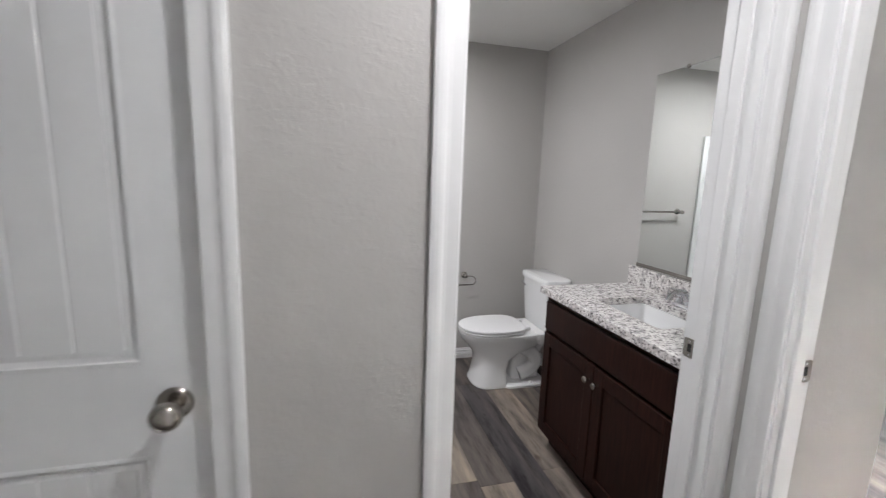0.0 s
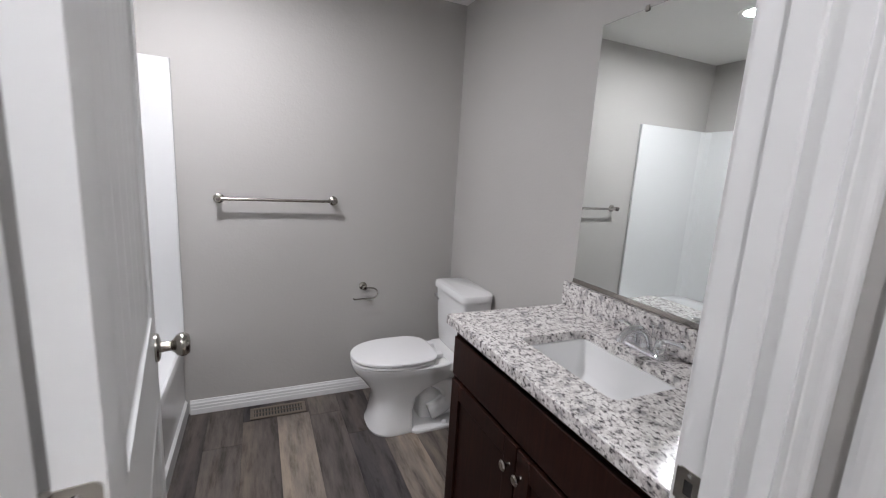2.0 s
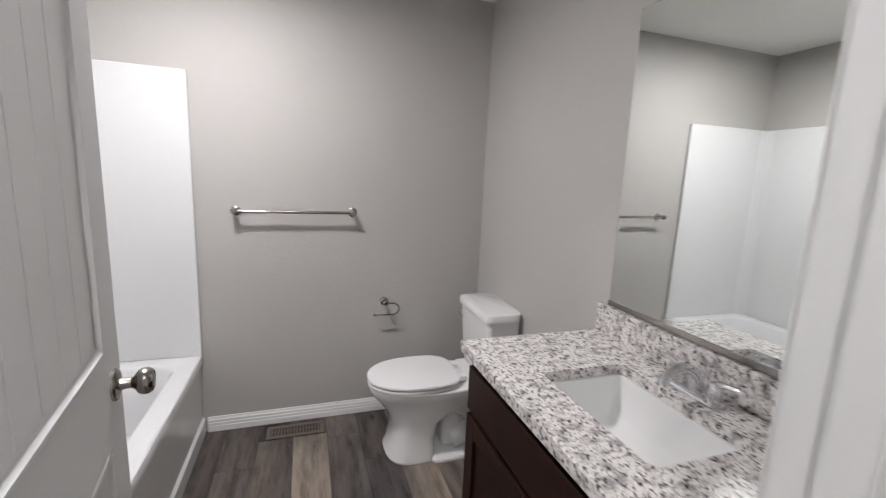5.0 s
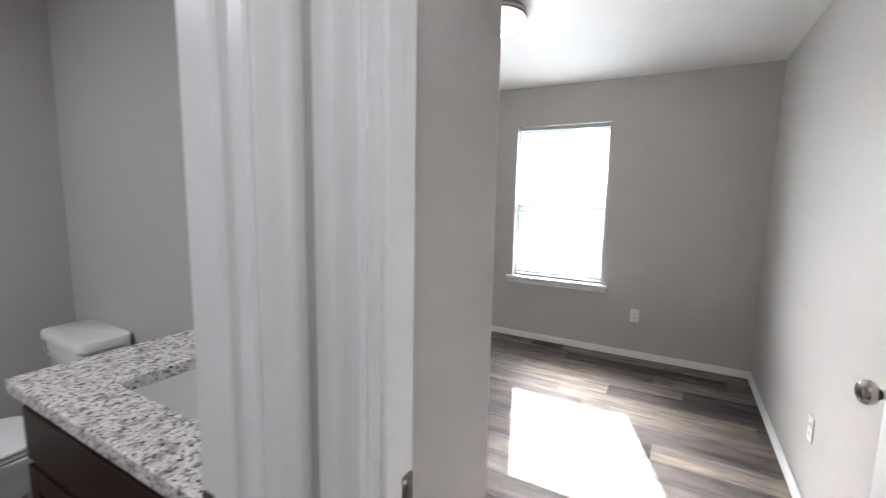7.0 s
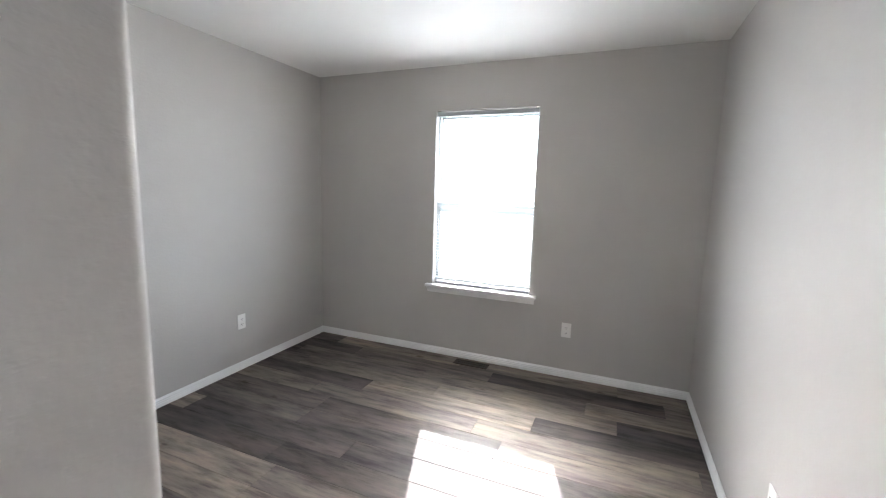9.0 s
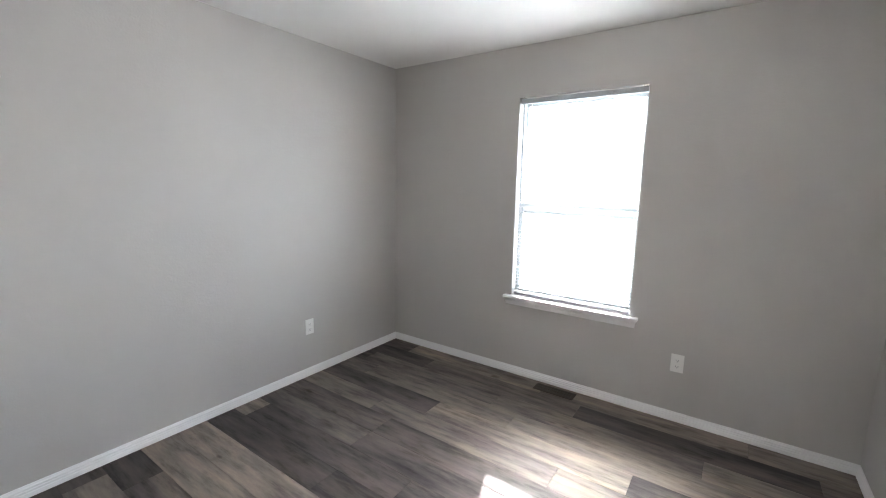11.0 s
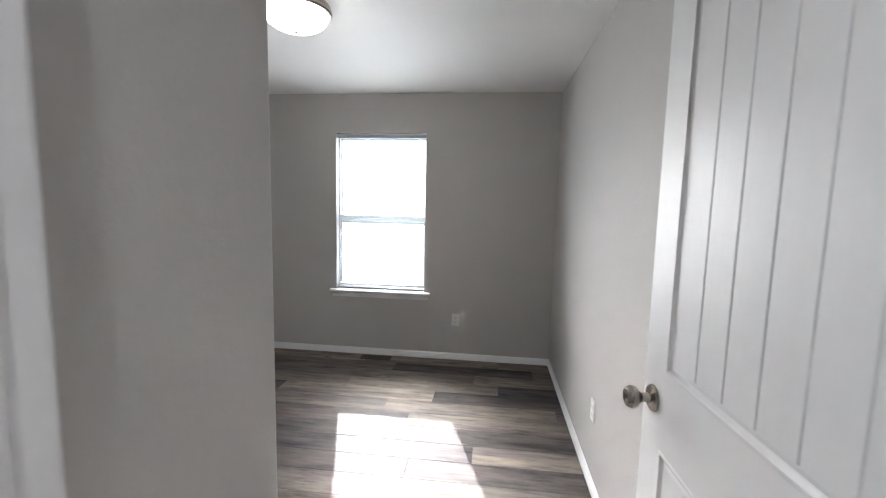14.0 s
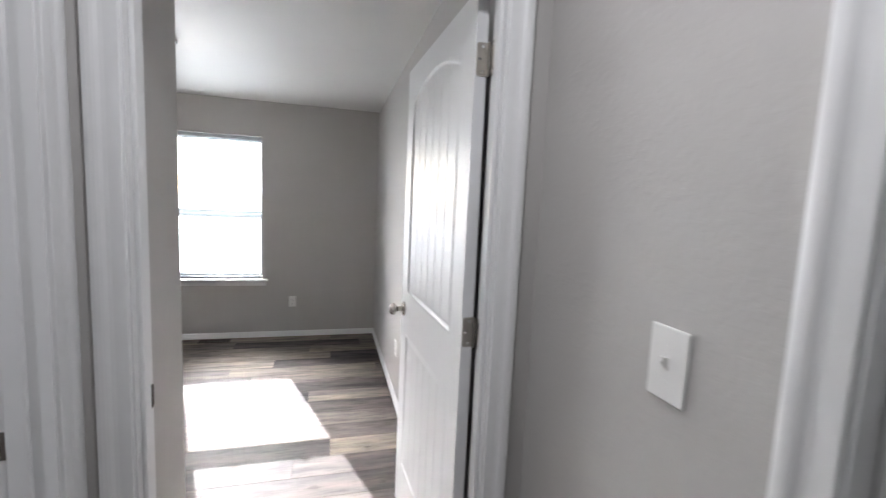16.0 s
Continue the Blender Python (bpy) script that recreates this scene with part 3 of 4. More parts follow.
# ---- plates on walls ----
def outlet(m, label):
    o = thing("wall_outlet", label, "outlet", "wall outlets")
    part("cover_plate", boxes((-0.036, 0.036, 0, 0.006, -0.058, 0.058), bevel=0.0025), PLASTIC, o)
    for z in (-0.020, 0.020):
        face = part("receptacle", boxes((-0.017, 0.017, 0.006, 0.0085, z - 0.0145, z + 0.0145), bevel=0.002), PLASTIC, o)
        for dims in ((-0.008, -0.0055, 0.0084, 0.0089, z - 0.003, z + 0.006), (0.0055, 0.008, 0.0084, 0.0089, z - 0.003, z + 0.005), (-0.0025, 0.0025, 0.0084, 0.0089, z - 0.010, z - 0.006)):
            part("slot", boxes(dims), SLOT, face)
    part("screw", lathe([(0.003, 0), (0.003, 0.001), (0, 0.0013)], 10, "y", (0, 0.006, 0)), PLASTIC, o)
    o.matrix_world = m
    return o


outlet(pose(BED_E, 0.822, 0.382, 0, 0, 90), "white duplex wall outlet below the bedroom window wall")
outlet(pose(3.865, BED_N, 0.382, 0, 0, 180), "white duplex wall outlet above the bedroom baseboard")
outlet(pose(3.20, BED_S, 0.40, 0, 0, 0), "white duplex wall outlet on the side wall")

switch = thing("light_switch", "white toggle light switch plate on the hall wall", "light switch")
part("cover_plate", boxes((-0.040, 0.040, 0, 0.007, -0.063, 0.063), bevel=0.003), PLASTIC, switch)
part("toggle", loft([[(-0.005, 0.006, 0.012), (0.005, 0.006, 0.012), (0.005, 0.006, -0.012), (-0.005, 0.006, -0.012)],
                     [(-0.0038, 0.019, 0.014), (0.0038, 0.019, 0.014), (0.0038, 0.019, 0.006), (-0.0038, 0.019, 0.006)]]), PLASTIC, switch)
for z in (-0.030, 0.030):
    part("screw", lathe([(0.003, 0), (0.003, 0.001), (0, 0.0013)], 10, "y", (0, 0.007, z)), PLASTIC, switch)
switch.matrix_world = pose(0.716, HALL_S, 1.243)


# ---- floor registers ----
def register(m, length, width, frame_mat, label):
    r = thing("floor_register", label, "floor vent", "floor registers")
    rim = bmesh.new()
    L, W, e = length / 2, width / 2, 0.020
    for d in ((-L, L, -W, -W + e, 0, 0.005), (-L, L, W - e, W, 0, 0.005), (-L, -L + e, -W + e, W - e, 0, 0.005), (L - e, L, -W + e, W - e, 0, 0.005)):
        box(rim, *d, bevel=0.0015)
    part("frame", rim, frame_mat, r)
    part("duct", boxes((-L + e, L - e, -W + e, W - e, 0.0002, 0.0008)), SLOT, r)
    n = int((2 * L - 2 * e) / 0.016)
    bar = mesh_from(boxes((-0.0035, 0.0035, -W + e, W - e, 0.0008, 0.0042)), "louvre", frame_mat)
    for k in range(n):
        ob = new("louvre", bar)
        ob.location = (-L + e + (k + 0.5) * (2 * L - 2 * e) / n, 0, 0)
        ob.parent = r
    part("centre_bar", boxes((-L + e, L - e, -0.003, 0.003, 0.001, 0.0048)), frame_mat, r)
    r.matrix_world = m


register(pose(0.632, 3.118, 0.0035), 0.30, 0.115, TAN, "tan metal floor register beside the bathroom baseboard")
register(pose(4.735, 1.555, 0.0035, 0, 0, 90), 0.29, 0.10, BRONZE, "brown metal floor register under the bedroom window")


# ---- ceiling lamps ----
def dome_lamp(x, y, watts, label):
    d = thing("ceiling_light", label, "ceiling lamp", "flush ceiling lamps")
    part("pan", lathe([(0, 0), (0.168, 0), (0.172, -0.006), (0.172, -0.016), (0.178, -0.022), (0.178, -0.036), (0.170, -0.044), (0.155, -0.046), (0, -0.046)], 48), NICKEL, d, "brushed nickel rim", True)
    prof = [(0.158, -0.044)] + [(0.158 * math.cos(radians(a)), -0.048 - 0.082 * math.sin(radians(a))) for a in range(10, 90, 10)] + [(0, -0.130)]
    shade = part("glass_dome", lathe(prof, 48), DOME, d, "lit frosted glass dome", True)
    shade.visible_shadow = False
    part("finial", lathe([(0.010, -0.127), (0.011, -0.133), (0.006, -0.138), (0.007, -0.144), (0, -0.147)], 16), NICKEL, d, smooth=True)
    d.matrix_world = pose(x, y, H)
    bulb("lamp_bulb", (x, y, H - 0.10), watts, (1.0, 0.97, 0.94))


dome_lamp(3.14, 1.53, 0.05, "lit flush ceiling lamp with a nickel rim and frosted dome")


def downlight(x, y, watts, label):
    d = thing("recessed_downlight", label, "ceiling lamp", "recessed downlights")
    part("trim_ring", lathe([(0.062, -0.001), (0.064, -0.005), (0.085, -0.006), (0.090, -0.001)], 40), PLASTIC, d, "white trim ring", True)
    part("lens", lathe([(0, -0.0012), (0.0615, -0.0012), (0.0615, -0.003), (0, -0.004)], 40), DOME, d, "glowing round lens", True)
    d.matrix_world = pose(x, y, H)
    data = bpy.data.lights.new("downlight_beam", "AREA")
    data.shape, data.size, data.energy, data.color = "DISK", 0.12, watts, (0.985, 0.985, 0.985)
    data.spread = radians(174)
    ob = new("downlight_beam", data)
    ob.matrix_world = look((x, y, H - 0.008), (x, y + 0.0001, 0))


downlight(0.30, 2.40, 1.8, "lit recessed ceiling downlight in the bathroom")
# added lamp, unseen: lifts the hall, which otherwise has only bounced light
downlight(0.60, 0.42, 0.92, "added unseen recessed downlight that brightens the hall")

# ---- bathroom: vanity ----
VY0, VY1, VX = HALL_N1 + 0.012, 2.045, 1.222     # cabinet ends and its face
vanity = thing("vanity_cabinet", "dark espresso wooden vanity cabinet with two shaker doors", "vanity cabinet")
part("body", boxes((VX + 0.019, BATH_X - 0.002, VY0, VY0 + 0.016, 0.10, 0.868), (VX + 0.019, BATH_X - 0.002, VY1 - 0.016, VY1, 0.10, 0.868),
                   (VX + 0.019, BATH_X - 0.002, VY0 + 0.016, VY1 - 0.016, 0.10, 0.116), (BATH_X - 0.010, BATH_X - 0.002, VY0 + 0.016, VY1 - 0.016, 0.116, 0.868)), WOOD, vanity)
part("toe_kick", boxes((VX + 0.07, BATH_X - 0.002, VY0, VY1 - 0.002, 0.0, 0.10)), WOOD, vanity)
part("face_frame", boxes((VX + 0.001, VX + 0.019, VY0, VY0 + 0.04, 0.10, 0.868), (VX + 0.001, VX + 0.019, VY1 - 0.04, VY1, 0.10, 0.868),
                         (VX + 0.001, VX + 0.019, VY0 + 0.04, VY1 - 0.04, 0.828, 0.868), (VX + 0.001, VX + 0.019, VY0 + 0.04, VY1 - 0.04, 0.655, 0.695),
                         (VX + 0.001, VX + 0.019, VY0 + 0.04, VY1 - 0.04, 0.10, 0.14)), WOOD, vanity)
part("drawer_front", boxes((VX - 0.019, VX, VY0 + 0.022, VY1 - 0.022, 0.690, 0.838), bevel=0.003), WOOD, vanity, "dark slab drawer front")
VM = (VY0 + VY1) / 2 + 0.012
for y0, y1, ky in ((VY0 + 0.022, VM - 0.0025, VM - 0.032), (VM + 0.0025, VY1 - 0.022, VM + 0.032)):
    z0, z1, s = 0.125, 0.672, 0.062
    d = part("cabinet_door", boxes((VX - 0.019, VX, y0, y0 + s, z0, z1), (VX - 0.019, VX, y1 - s, y1, z0, z1), (VX - 0.019, VX, y0 + s, y1 - s, z0, z0 + s),
                                   (VX - 0.019, VX, y0 + s, y1 - s, z1 - s, z1), bevel=0.002), WOOD, vanity, "dark shaker cabinet door")
    part("door_panel", boxes((VX - 0.010, VX - 0.003, y0 + s - 0.004, y1 - s + 0.004, z0 + s - 0.004, z1 - s + 0.004)), WOOD, d)
    part("cabinet_knob", lathe([(0.007, 0), (0.0055, 0.006), (0.0055, 0.012), (0.010, 0.016), (0.0155, 0.020), (0.016, 0.024), (0.012, 0.028), (0, 0.0295)], 24, "-x", (VX - 0.019, ky, 0.602)), NICKEL, d, "satin nickel round knob", True)

# countertop with a rounded sink cut-out
CX0, CX1, CY0, CY1, CZ0, CZ1 = 1.190, BATH_X - 0.001, HALL_N1 + 0.002, 2.075, 0.870, 0.906
SX0, SX1, SY0, SY1, SR = 1.328, 1.605, 1.385, 1.795, 0.026


def rounded(x0, x1, y0, y1, r, n=6):
    pts = []
    for cx, cy, a0 in ((x1 - r, y1 - r, 0), (x0 + r, y1 - r, 90), (x0 + r, y0 + r, 180), (x1 - r, y0 + r, 270)):
        pts += [(cx + r * math.cos(radians(a0 + 90 * k / n)), cy + r * math.sin(radians(a0 + 90 * k / n))) for k in range(n + 1)]
    return pts


def slab_with_hole():
    bm = bmesh.new()
    hole = rounded(SX0, SX1, SY0, SY1, SR)
    q = len(hole) // 4
    e = 0.003
    def outer(inset):
        x0, x1, y0, y1 = CX0 + inset, CX1, CY0, CY1 - inset
        return [(x1, y1), (x0, y1), (x0, y0), (x1, y0)]
    rings = {}
    for key, z, inset in (("t", CZ1, e), ("u", CZ1 - e, 0), ("b", CZ0, 0)):
        rings[key] = [bm.verts.new((x, y, z)) for x, y in outer(inset)]
    ht = [bm.verts.new((x, y, CZ1)) for x, y in hole]
    hb = [bm.verts.new((x, y, CZ0)) for x, y in hole]
    n = len(hole)
    for i in range(4):
        j = (i + 1) % 4
        bm.faces.new((rings["t"][i], rings["t"][j], rings["u"][j], rings["u"][i]))
        bm.faces.new((rings["u"][i], rings["u"][j], rings["b"][j], rings["b"][i]))
        arc_i = [k % n for k in range(i * q, (i + 1) * q)]
        for top, h in (("t", ht), ("b", hb)):
            for a, b in zip(arc_i, arc_i[1:]):
                bm.faces.new((rings[top][i], h[a], h[b]))
            nxt = ((i + 1) * q) % n
            bm.faces.new((rings[top][i], h[arc_i[-1]], h[nxt], rings[top][j]))
    for k in range(n):
        bm.faces.new((ht[k], ht[(k + 1) % n], hb[(k + 1) % n], hb[k]))
    return bm


counter = thing("vanity_countertop", "white and grey speckled granite vanity countertop with backsplash", "countertop")
part("top_slab", slab_with_hole(), GRANITE, counter)
part("backsplash", boxes((BATH_X - 0.021, BATH_X - 0.001, CY0, CY1 - 0.002, CZ1, CZ1 + 0.102), bevel=0.002), GRANITE, counter)

sink = thing("bathroom_sink", "white rectangular undermount porcelain sink", "sink")
steps = [(0.012, CZ0 - 0.001, SR + 0.012), (-0.003, CZ0 - 0.002, SR), (-0.006, CZ0 - 0.03, SR), (-0.018, CZ0 - 0.10, SR + 0.01), (-0.045, CZ0 - 0.128, SR), (-0.09, CZ0 - 0.137, 0.03)]
rings = [[(px, py, z) for px, py in rounded(SX0 - g, SX1 + g, SY0 - g, SY1 + g, r)] for g, z, r in steps]
bm = loft(rings, False)
bm.verts.ensure_lookup_table()
last = list(bm.verts)[-len(rings[0]):]
bm.faces.new(last)
bowl = part("basin", bm, PORCELAIN, sink, "", True)
m = bowl.modifiers.new("thickness", "SOLIDIFY")
m.thickness, m.offset = 0.008, 1.0
drain = part("drain", lathe([(0.030, 0), (0.031, 0.003), (0.025, 0.0045), (0.022, 0.002), (0.0, 0.002)], 28, "z", ((SX0 + SX1) / 2, (SY0 + SY1) / 2, CZ0 - 0.1368)), CHROME, sink, "chrome drain ring", True)
part("stopper", lathe([(0.019, 0.001), (0.019, 0.006), (0.012, 0.009), (0, 0.0095)], 24, "z", ((SX0 + SX1) / 2, (SY0 + SY1) / 2, CZ0 - 0.1348)), CHROME, drain, smooth=True)

# faucet
FX, FY, FZ = 1.662, 1.588, CZ1
faucet = thing("faucet", "polished chrome two handle centreset faucet", "faucet")
base = [[(px, py, z) for px, py in rounded(FX - w, FX + w, FY - l, FY + l, r, 8)] for w, l, r, z in
        ((0.027, 0.080, 0.026, FZ), (0.027, 0.080, 0.026, FZ + 0.008), (0.023, 0.076, 0.0225, FZ + 0.016), (0.016, 0.068, 0.0155, FZ + 0.020))]
part("base_plate", loft(base), CHROME, faucet, smooth=True)
part("spout", tube(bow([(FX, FY, FZ + 0.012), (FX - 0.006, FY, FZ + 0.045), (FX - 0.035, FY, FZ + 0.075), (FX - 0.075, FY, FZ + 0.080), (FX - 0.108, FY, FZ + 0.062), (FX - 0.116, FY, FZ + 0.045)], 6),
                   [0.020 - 0.008 * min(1, k / 22) for k in range(31)], 16), CHROME, faucet, smooth=True)
part("pop_up_rod", lathe([(0.002, 0.01), (0.002, 0.075), (0.005, 0.078), (0.005, 0.085), (0, 0.088)], 12, "z", (FX + 0.022, FY, FZ)), CHROME, faucet, smooth=True)
for sgn in (-1, 1):
    hy = FY + sgn * 0.052
    col = part("handle_column", lathe([(0.022, 0.012), (0.020, 0.030), (0.016, 0.046), (0.0175, 0.052), (0.014, 0.060), (0, 0.063)], 24, "z", (FX, hy, FZ)), CHROME, faucet, smooth=True)
    part("lever", tube(bow([(FX, hy, FZ + 0.054), (FX + 0.004, hy + sgn * 0.022, FZ + 0.062), (FX + 0.008, hy + sgn * 0.052, FZ + 0.064), (FX + 0.010, hy + sgn * 0.072, FZ + 0.060)], 5),
                       [0.009, 0.0085, 0.008, 0.0075, 0.007, 0.0066, 0.0064, 0.0064, 0.0066, 0.007, 0.0074, 0.0076, 0.0074, 0.007, 0.006, 0.004], 12), CHROME, col, smooth=True)

# mirror with its clips
mirror = thing("wall_mirror", "frameless wall mirror above the backsplash", "mirror")
MY0, MY1, MZ0, MZ1 = 1.12, 2.032, 1.026, 2.002
part("mirror_back", boxes((BATH_X - 0.0045, BATH_X - 0.0005, MY0, MY1, MZ0, MZ1)), MIRROR_EDGE, mirror)
part("mirror_glass", boxes((BATH_X - 0.006, BATH_X - 0.0046, MY0 + 0.0015, MY1 - 0.0015, MZ0 + 0.0015, MZ1 - 0.0015)), MIRROR, mirror)
part("mirror_channel", boxes((BATH_X - 0.009, BATH_X - 0.0005, MY0 - 0.001, MY1 + 0.001, MZ0 - 0.014, MZ0 + 0.003)), NICKEL, mirror, "metal bottom channel")
for yy in (MY1 - 0.20, MY0 + 0.20):
    part("mirror_clip", boxes((BATH_X - 0.010, BATH_X - 0.0062, yy - 0.008, yy + 0.008, MZ1 - 0.010, MZ1 + 0.008), bevel=0.001), NICKEL, mirror)

# ---- toilet ----
toilet = thing("toilet", "white two piece toilet with closed lid", "toilet")
TY = 2.832


def oval(x0, x1, half, z, n=40, blunt=2.3, back=3.5):
    """A ring that is round in front (low x) and squarer at the back."""
    out = []
    cx = x0 + (x1 - x0) * 0.56
    for k in range(n):
        a = 2 * math.pi * k / n
        c, s = math.cos(a), math.sin(a)
        p = back if c > 0 else blunt
        rx = (x1 - cx) if c > 0 else (cx - x0)
        out.append((cx + rx * math.copysign(abs(c) ** (2 / p), c), TY + half * math.copysign(abs(s) ** (2 / p), s), z))
    return out


# bowl and pedestal
part("bowl", loft([oval(1.083, 1.325, 0.158, 0.0, back=7, blunt=2.6), oval(1.080, 1.325, 0.160, 0.010, back=7, blunt=2.6), oval(1.092, 1.325, 0.150, 0.04, back=7, blunt=2.6), oval(1.106, 1.325, 0.140, 0.12, back=6, blunt=2.5),
                   oval(1.110, 1.35, 0.134, 0.19, back=5, blunt=2.4), oval(1.092, 1.42, 0.140, 0.235, back=4.5), oval(1.050, 1.58, 0.150, 0.290, back=4), oval(1.008, 1.58, 0.174, 0.338, back=4),
                   oval(0.995, 1.58, 0.182, 0.365, back=4), oval(0.993, 1.58, 0.183, 0.382, back=4), oval(1.000, 1.575, 0.178, 0.388, back=4)]), PORCELAIN, toilet, "white china bowl on a pedestal", True)
part("deck", loft([[(px, py, z) for px, py in rounded(1.50 - g, 1.735, TY - 0.175 - g, TY + 0.175 + g, 0.04)] for g, z in ((-0.03, 0.30), (0, 0.345), (0.0, 0.385), (-0.006, 0.392))]), PORCELAIN, toilet, "", True)
# trapway bulge on the sides
for sgn in (-1, 1):
    part("trapway", tube(bow([(1.36, TY + sgn * 0.055, 0.30), (1.44, TY + sgn * 0.070, 0.27), (1.52, TY + sgn * 0.078, 0.22), (1.55, TY + sgn * 0.080, 0.15), (1.50, TY + sgn * 0.080, 0.09), (1.43, TY + sgn * 0.075, 0.06)], 6), 0.052, 16), PORCELAIN, toilet, "", True)
    part("bolt_cap", lathe([(0.016, 0), (0.015, 0.012), (0.009, 0.020), (0, 0.022)], 16, "z", (1.50, TY + sgn * 0.150, 0.018)), PORCELAIN, toilet, "", True)
part("rear_column", loft([[(px, py, z) for px, py in rounded(1.38, 1.60 + g, TY - 0.07, TY + 0.07, 0.03)] for g, z in ((0, 0.0), (0, 0.2), (0.08, 0.34))]), PORCELAIN, toilet, "", True)
part("foot_flange", loft([[(px, py, z) for px, py in rounded(1.30 - g, 1.62, TY - 0.172 - g, TY + 0.172 + g, 0.05)] for g, z in ((0.006, 0.0), (0.006, 0.012), (0, 0.02))]), PORCELAIN, toilet, "", True)
# seat and lid
def pad(x0, x1, half, z0, z1, e=0.006):
    return loft([oval(x0 + e, x1 - e, half - e, z0, blunt=2.15), oval(x0, x1, half, z0 + e * 0.7, blunt=2.15), oval(x0, x1, half, z1 - e, blunt=2.15), oval(x0 + e * 0.6, x1 - e, half - e * 0.6, z1 - e * 0.25, blunt=2.15), oval(x0 + e * 3, x1 - e * 3, half - e * 3, z1, blunt=2.15)])


part("seat", pad(0.990, 1.452, 0.184, 0.391, 0.408), SEAT, toilet, "white plastic seat", True)
lid = part("lid", pad(0.988, 1.462, 0.186, 0.4105, 0.431, 0.007), SEAT, toilet, "closed white plastic lid", True)
for sgn in (-1, 1):
    part("seat_hinge", boxes((1.452, 1.497, TY + sgn * 0.075 - 0.022, TY + sgn * 0.075 + 0.022, 0.392, 0.420), bevel=0.006), SEAT, lid)
# tank
def tank_ring(g, z, back=1.737):
    return [(px, py, z) for px, py in rounded(1.552 - g, back, TY - 0.198 - g, TY + 0.198 + g, 0.028 + max(0, g))]


tank = part("tank", loft([tank_ring(-0.028, 0.392), tank_ring(-0.020, 0.41), tank_ring(-0.012, 0.52), tank_ring(-0.004, 0.66), tank_ring(0, 0.735)]), PORCELAIN, toilet, "white china cistern", True)
part("tank_lid", loft([tank_ring(0.002, 0.735), tank_ring(0.013, 0.738), tank_ring(0.014, 0.765), tank_ring(0.008, 0.775), tank_ring(-0.012, 0.779)]), PORCELAIN, toilet, "white china cistern lid", True)
part("flush_lever", tube(bow([(1.553, TY + 0.165, 0.690), (1.536, TY + 0.165, 0.690), (1.530, TY + 0.150, 0.689), (1.528, TY + 0.110, 0.684), (1.529, TY + 0.085, 0.680)], 5), 0.0065, 12), CHROME, tank, "chrome flush lever", True)

# ---- towel bar and paper holder ----
bar = thing("towel_bar", "satin nickel towel bar on the bathroom wall", "towel bar")
BZ, BXL, BXR = 1.226, 0.355, 0.950
for xx in (BXL, BXR):
    part("post", lathe([(0.027, 0), (0.0265, 0.005), (0.022, 0.009), (0.013, 0.013), (0.0115, 0.030), (0.013, 0.045), (0.0165, 0.052), (0.0165, 0.068), (0.012, 0.073), (0, 0.074)], 28, "-y", (xx, BATH_Y, BZ)), NICKEL, bar, "round wall post", True)
part("rail", tube([(BXL, BATH_Y - 0.060, BZ), (BXR, BATH_Y - 0.060, BZ)], 0.0085, 16), NICKEL, bar, smooth=True)

holder = thing("toilet_paper_holder", "empty satin nickel toilet paper holder", "paper holder")
PX, PZ = 1.140, 0.698
part("post", lathe([(0.025, 0), (0.0245, 0.005), (0.020, 0.009), (0.012, 0.013), (0.011, 0.035), (0.0145, 0.045), (0.0145, 0.058), (0.010, 0.063), (0, 0.064)], 28, "-y", (PX, BATH_Y, PZ)), NICKEL, holder, "round wall post", True)
yy = BATH_Y - 0.052
part("arm", tube(bow([(PX + 0.008, yy, PZ), (PX + 0.055, yy, PZ - 0.004), (PX + 0.078, yy, PZ - 0.022), (PX + 0.080, yy, PZ - 0.046), (PX + 0.062, yy, PZ - 0.066), (PX + 0.03, yy, PZ - 0.070),
                      (PX - 0.04, yy, PZ - 0.070), (PX - 0.062, yy, PZ - 0.070), (PX - 0.068, yy, PZ - 0.062)], 6), 0.0048, 12), NICKEL, holder, "open wire arm", True)

# ---- tub and surround ----
TX0, TX1, TY0, TY1 = -0.598, 0.168, 1.682, BATH_Y - 0.002
RIM = 0.450
tub = thing("bathtub", "white acrylic alcove bathtub", "bathtub")


def tub_ring(g, z, r):
    return [(px, py, z) for px, py in rounded(TX0 + 0.075 + g, TX1 - 0.085 - g, TY0 + 0.10 + g, TY1 - 0.085 - g, r, 8)]


def tub_shell():
    bm = bmesh.new()
    lips = [tub_ring(0, RIM, 0.11), tub_ring(0.008, RIM - 0.004, 0.105), tub_ring(0.018, RIM - 0.02, 0.10), tub_ring(0.05, RIM - 0.20, 0.10), tub_ring(0.075, RIM - 0.33, 0.09), tub_ring(0.12, RIM - 0.37, 0.06)]
    made = [[bm.verts.new(p) for p in ring] for ring in lips]
    n = len(made[0])
    for a, b in zip(made, made[1:]):
        for i in range(n):
            bm.faces.new((a[i], a[(i + 1) % n], b[(i + 1) % n], b[i]))
    bm.faces.new(made[-1])
    e = 0.014
    deck = [bm.verts.new(p) for p in ((TX1 - e, TY1, RIM), (TX0, TY1, RIM), (TX0, TY0, RIM), (TX1 - e, TY0, RIM))]
    q = n // 4
    for i in range(4):
        j = (i + 1) % 4
        idx = [k % n for k in range(i * q, (i + 1) * q)]
        for a, b in zip(idx, idx[1:]):
            bm.faces.new((deck[i], made[0][a], made[0][b]))
        bm.faces.new((deck[i], made[0][idx[-1]], made[0][((i + 1) * q) % n], deck[j]))
    return bm


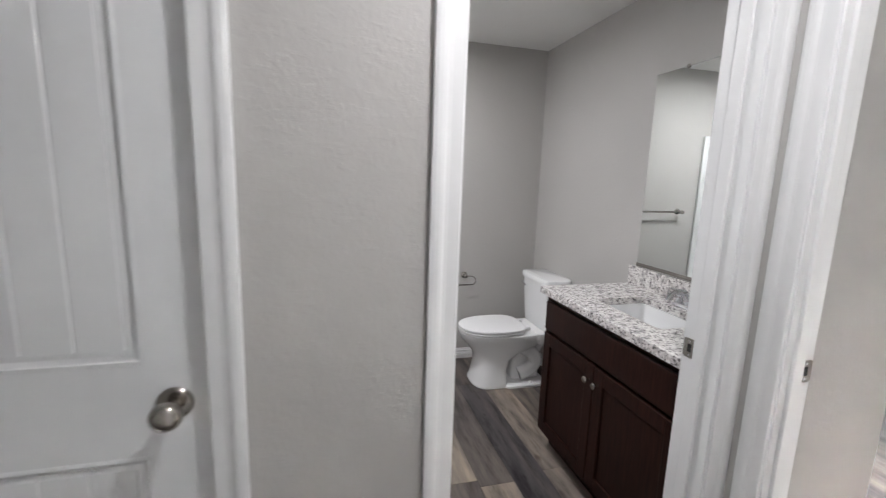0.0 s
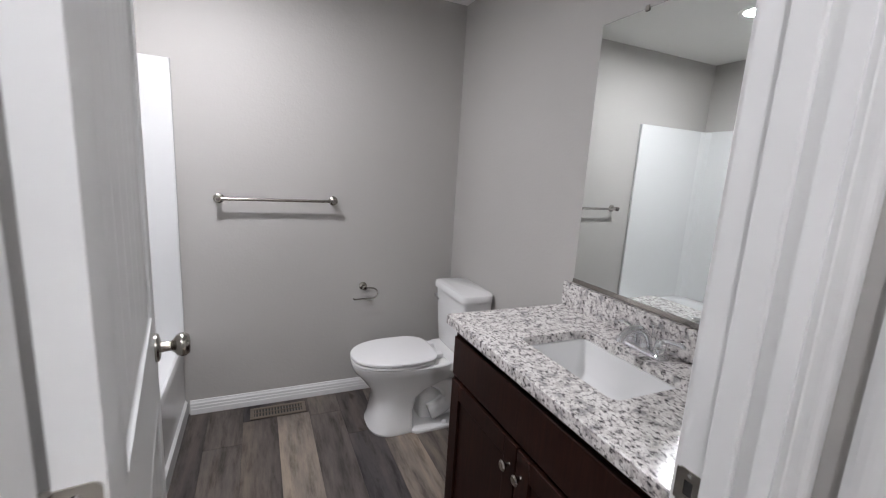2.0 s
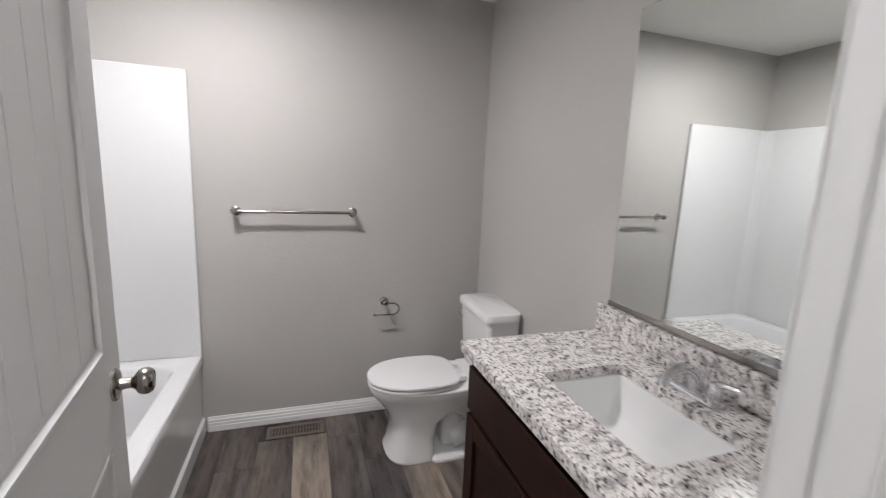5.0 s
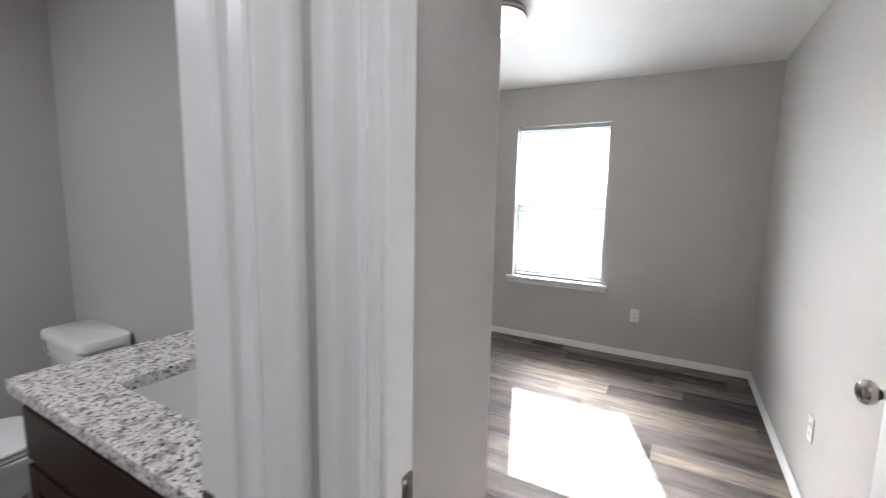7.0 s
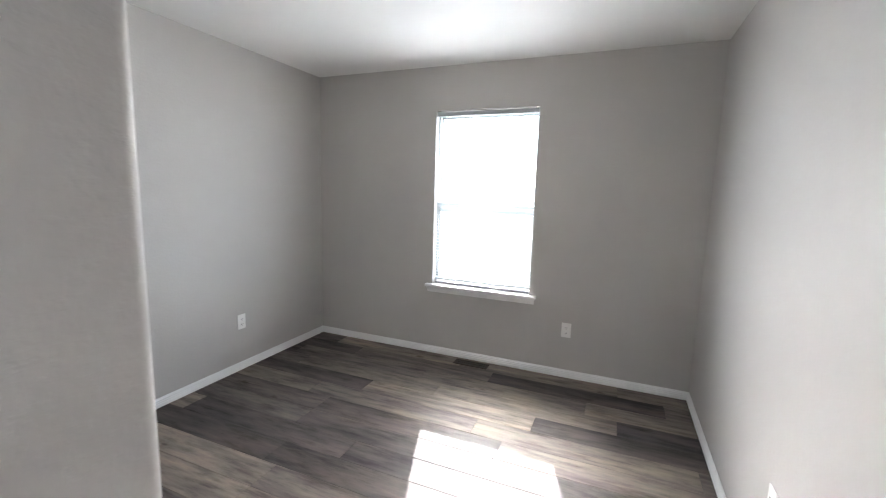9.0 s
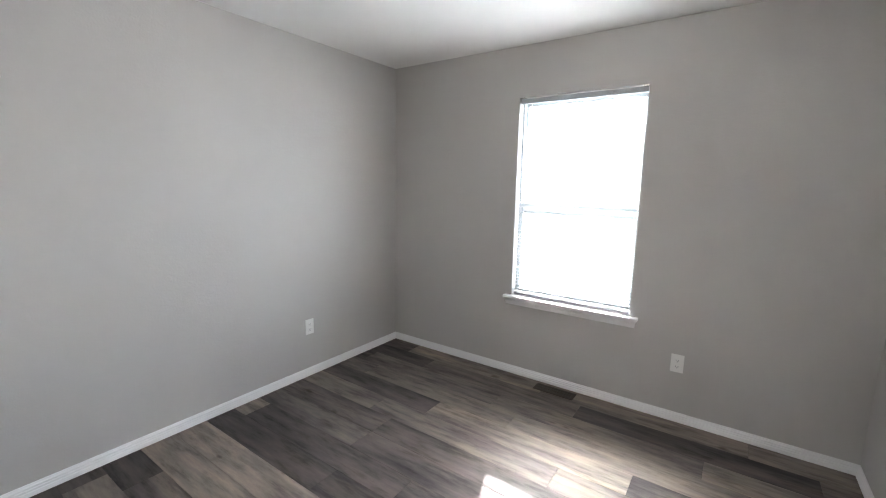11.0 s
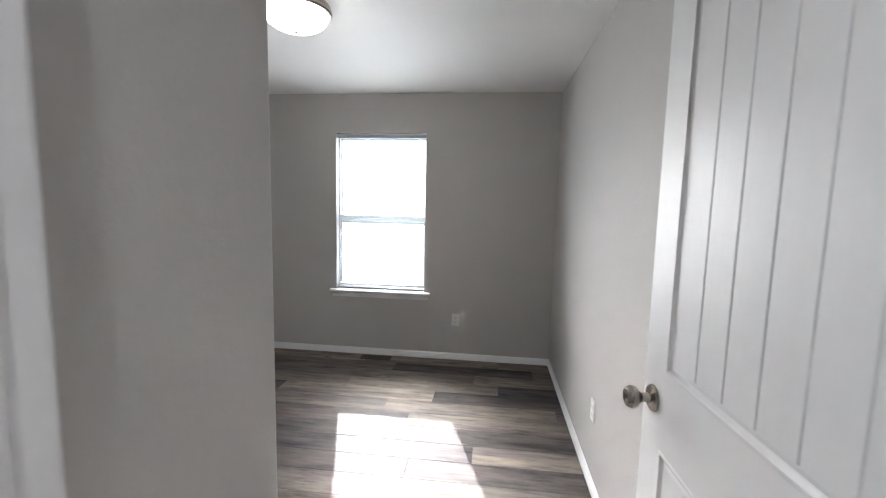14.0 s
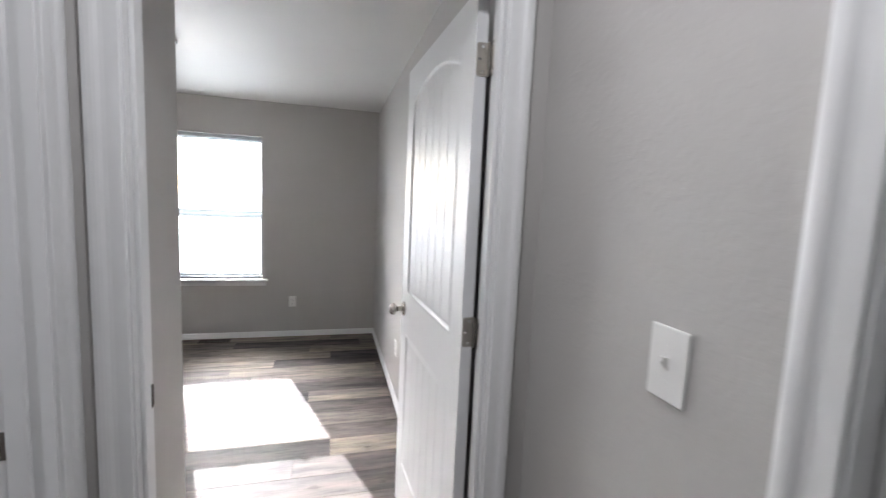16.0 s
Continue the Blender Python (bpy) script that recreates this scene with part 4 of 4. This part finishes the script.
part("tub_shell", tub_shell(), ACRYLIC, tub, "", True)
e = 0.014
APR = [(TX1 - e, RIM), (TX1 - 0.004, RIM - 0.004), (TX1, RIM - e), (TX1, RIM - 0.045), (TX1 - 0.012, RIM - 0.055), (TX1 - 0.016, 0.09), (TX1 - 0.004, 0.075), (TX1 - 0.002, 0.002), (TX1 - 0.05, 0.002), (TX1 - 0.05, RIM - 0.02)]
part("apron", loft([[(px, y, pz) for px, pz in APR] for y in (TY0, TY1)]), ACRYLIC, tub, "white tub apron", True)
surround = thing("tub_surround", "white acrylic three wall tub surround", "tub surround")
SZ0, SZ1 = RIM + 0.001, 1.895
S = 0.022


for name, dims in (("back_panel", (TX0, TX1, TY1 - S, TY1, SZ0, SZ1)), ("long_panel", (TX0, TX0 + S, TY0 + S, TY1 - S, SZ0, SZ1)), ("end_panel", (TX0, TX1, TY0, TY0 + S, SZ0, SZ1))):
    part(name, boxes(dims, bevel=0.006), ACRYLIC, surround)
for yy in (TY0 + S, TY1 - S):
    sg = -1 if yy > 2 else 1
    part("corner_cove", loft([[(TX0 + S - 0.001, yy - sg * 0.001, z), (TX0 + S + 0.06, yy - sg * 0.001, z), (TX0 + S + 0.018, yy + sg * 0.018, z), (TX0 + S - 0.001, yy + sg * 0.06, z)] for z in (SZ0, SZ1 - 0.006)]), ACRYLIC, surround)

# ---- floor of planks ----
floor = tagged(new("floor", mesh_from(boxes((-1.82, 1.30, -0.60, 1.68, -0.12, -0.003), (1.30, BED_E + 0.15, BED_S - 0.12, 1.68, -0.12, -0.003), (-0.72, BED_E + 0.15, 1.68, BED_N + 0.12, -0.12, -0.003)), "floor", UNDERLAY)), "grey brown vinyl plank floor", "floor", kind="structure")
PW, PL, GAP = 0.1755, 1.22, 0.0012
ENDS = {29: 1.80, 28: 2.16, 33: 2.13, 36: 1.343, 15: 3.016, 16: 2.778}   # rows whose end joints are known
rng = random.Random(7)


def plank_mesh(length):
    e = 0.0009
    w, l = PW / 2 - GAP / 2, length / 2 - GAP / 2
    return mesh_from(loft([[(-w, -l, -0.003), (w, -l, -0.003), (w, l, -0.003), (-w, l, -0.003)], [(-w, -l, -e), (w, -l, -e), (w, l, -e), (-w, l, -e)],
                           [(-w + e, -l + e, 0), (w - e, -l + e, 0), (w - e, l - e, 0), (-w + e, l - e, 0)]]), "plank", PLANK)


full = plank_mesh(PL)
x = -1.835
row = 0
while x < BED_E + 0.1:
    y = -0.6 - rng.choice((0.0, 0.2, 0.4, 0.6, 0.8, 1.0))
    if row in ENDS:
        y = ENDS[row] - PL * math.ceil((ENDS[row] + 0.6) / PL)
    while y < BATH_Y + 0.1:
        y0 = max(y, BED_S - 0.12 if x > 1.2 else -0.6)
        y1 = min(y + PL, 1.62 if x < -0.70 else BED_N + 0.12)
        if y1 - y0 > 0.05:
            ob = new("plank", full if y1 - y0 > PL - 0.001 else plank_mesh(y1 - y0))
            ob.location = (x + PW / 2, (y0 + y1) / 2, 0)
            ob.parent = floor
        y += PL
    x += PW
    row += 1
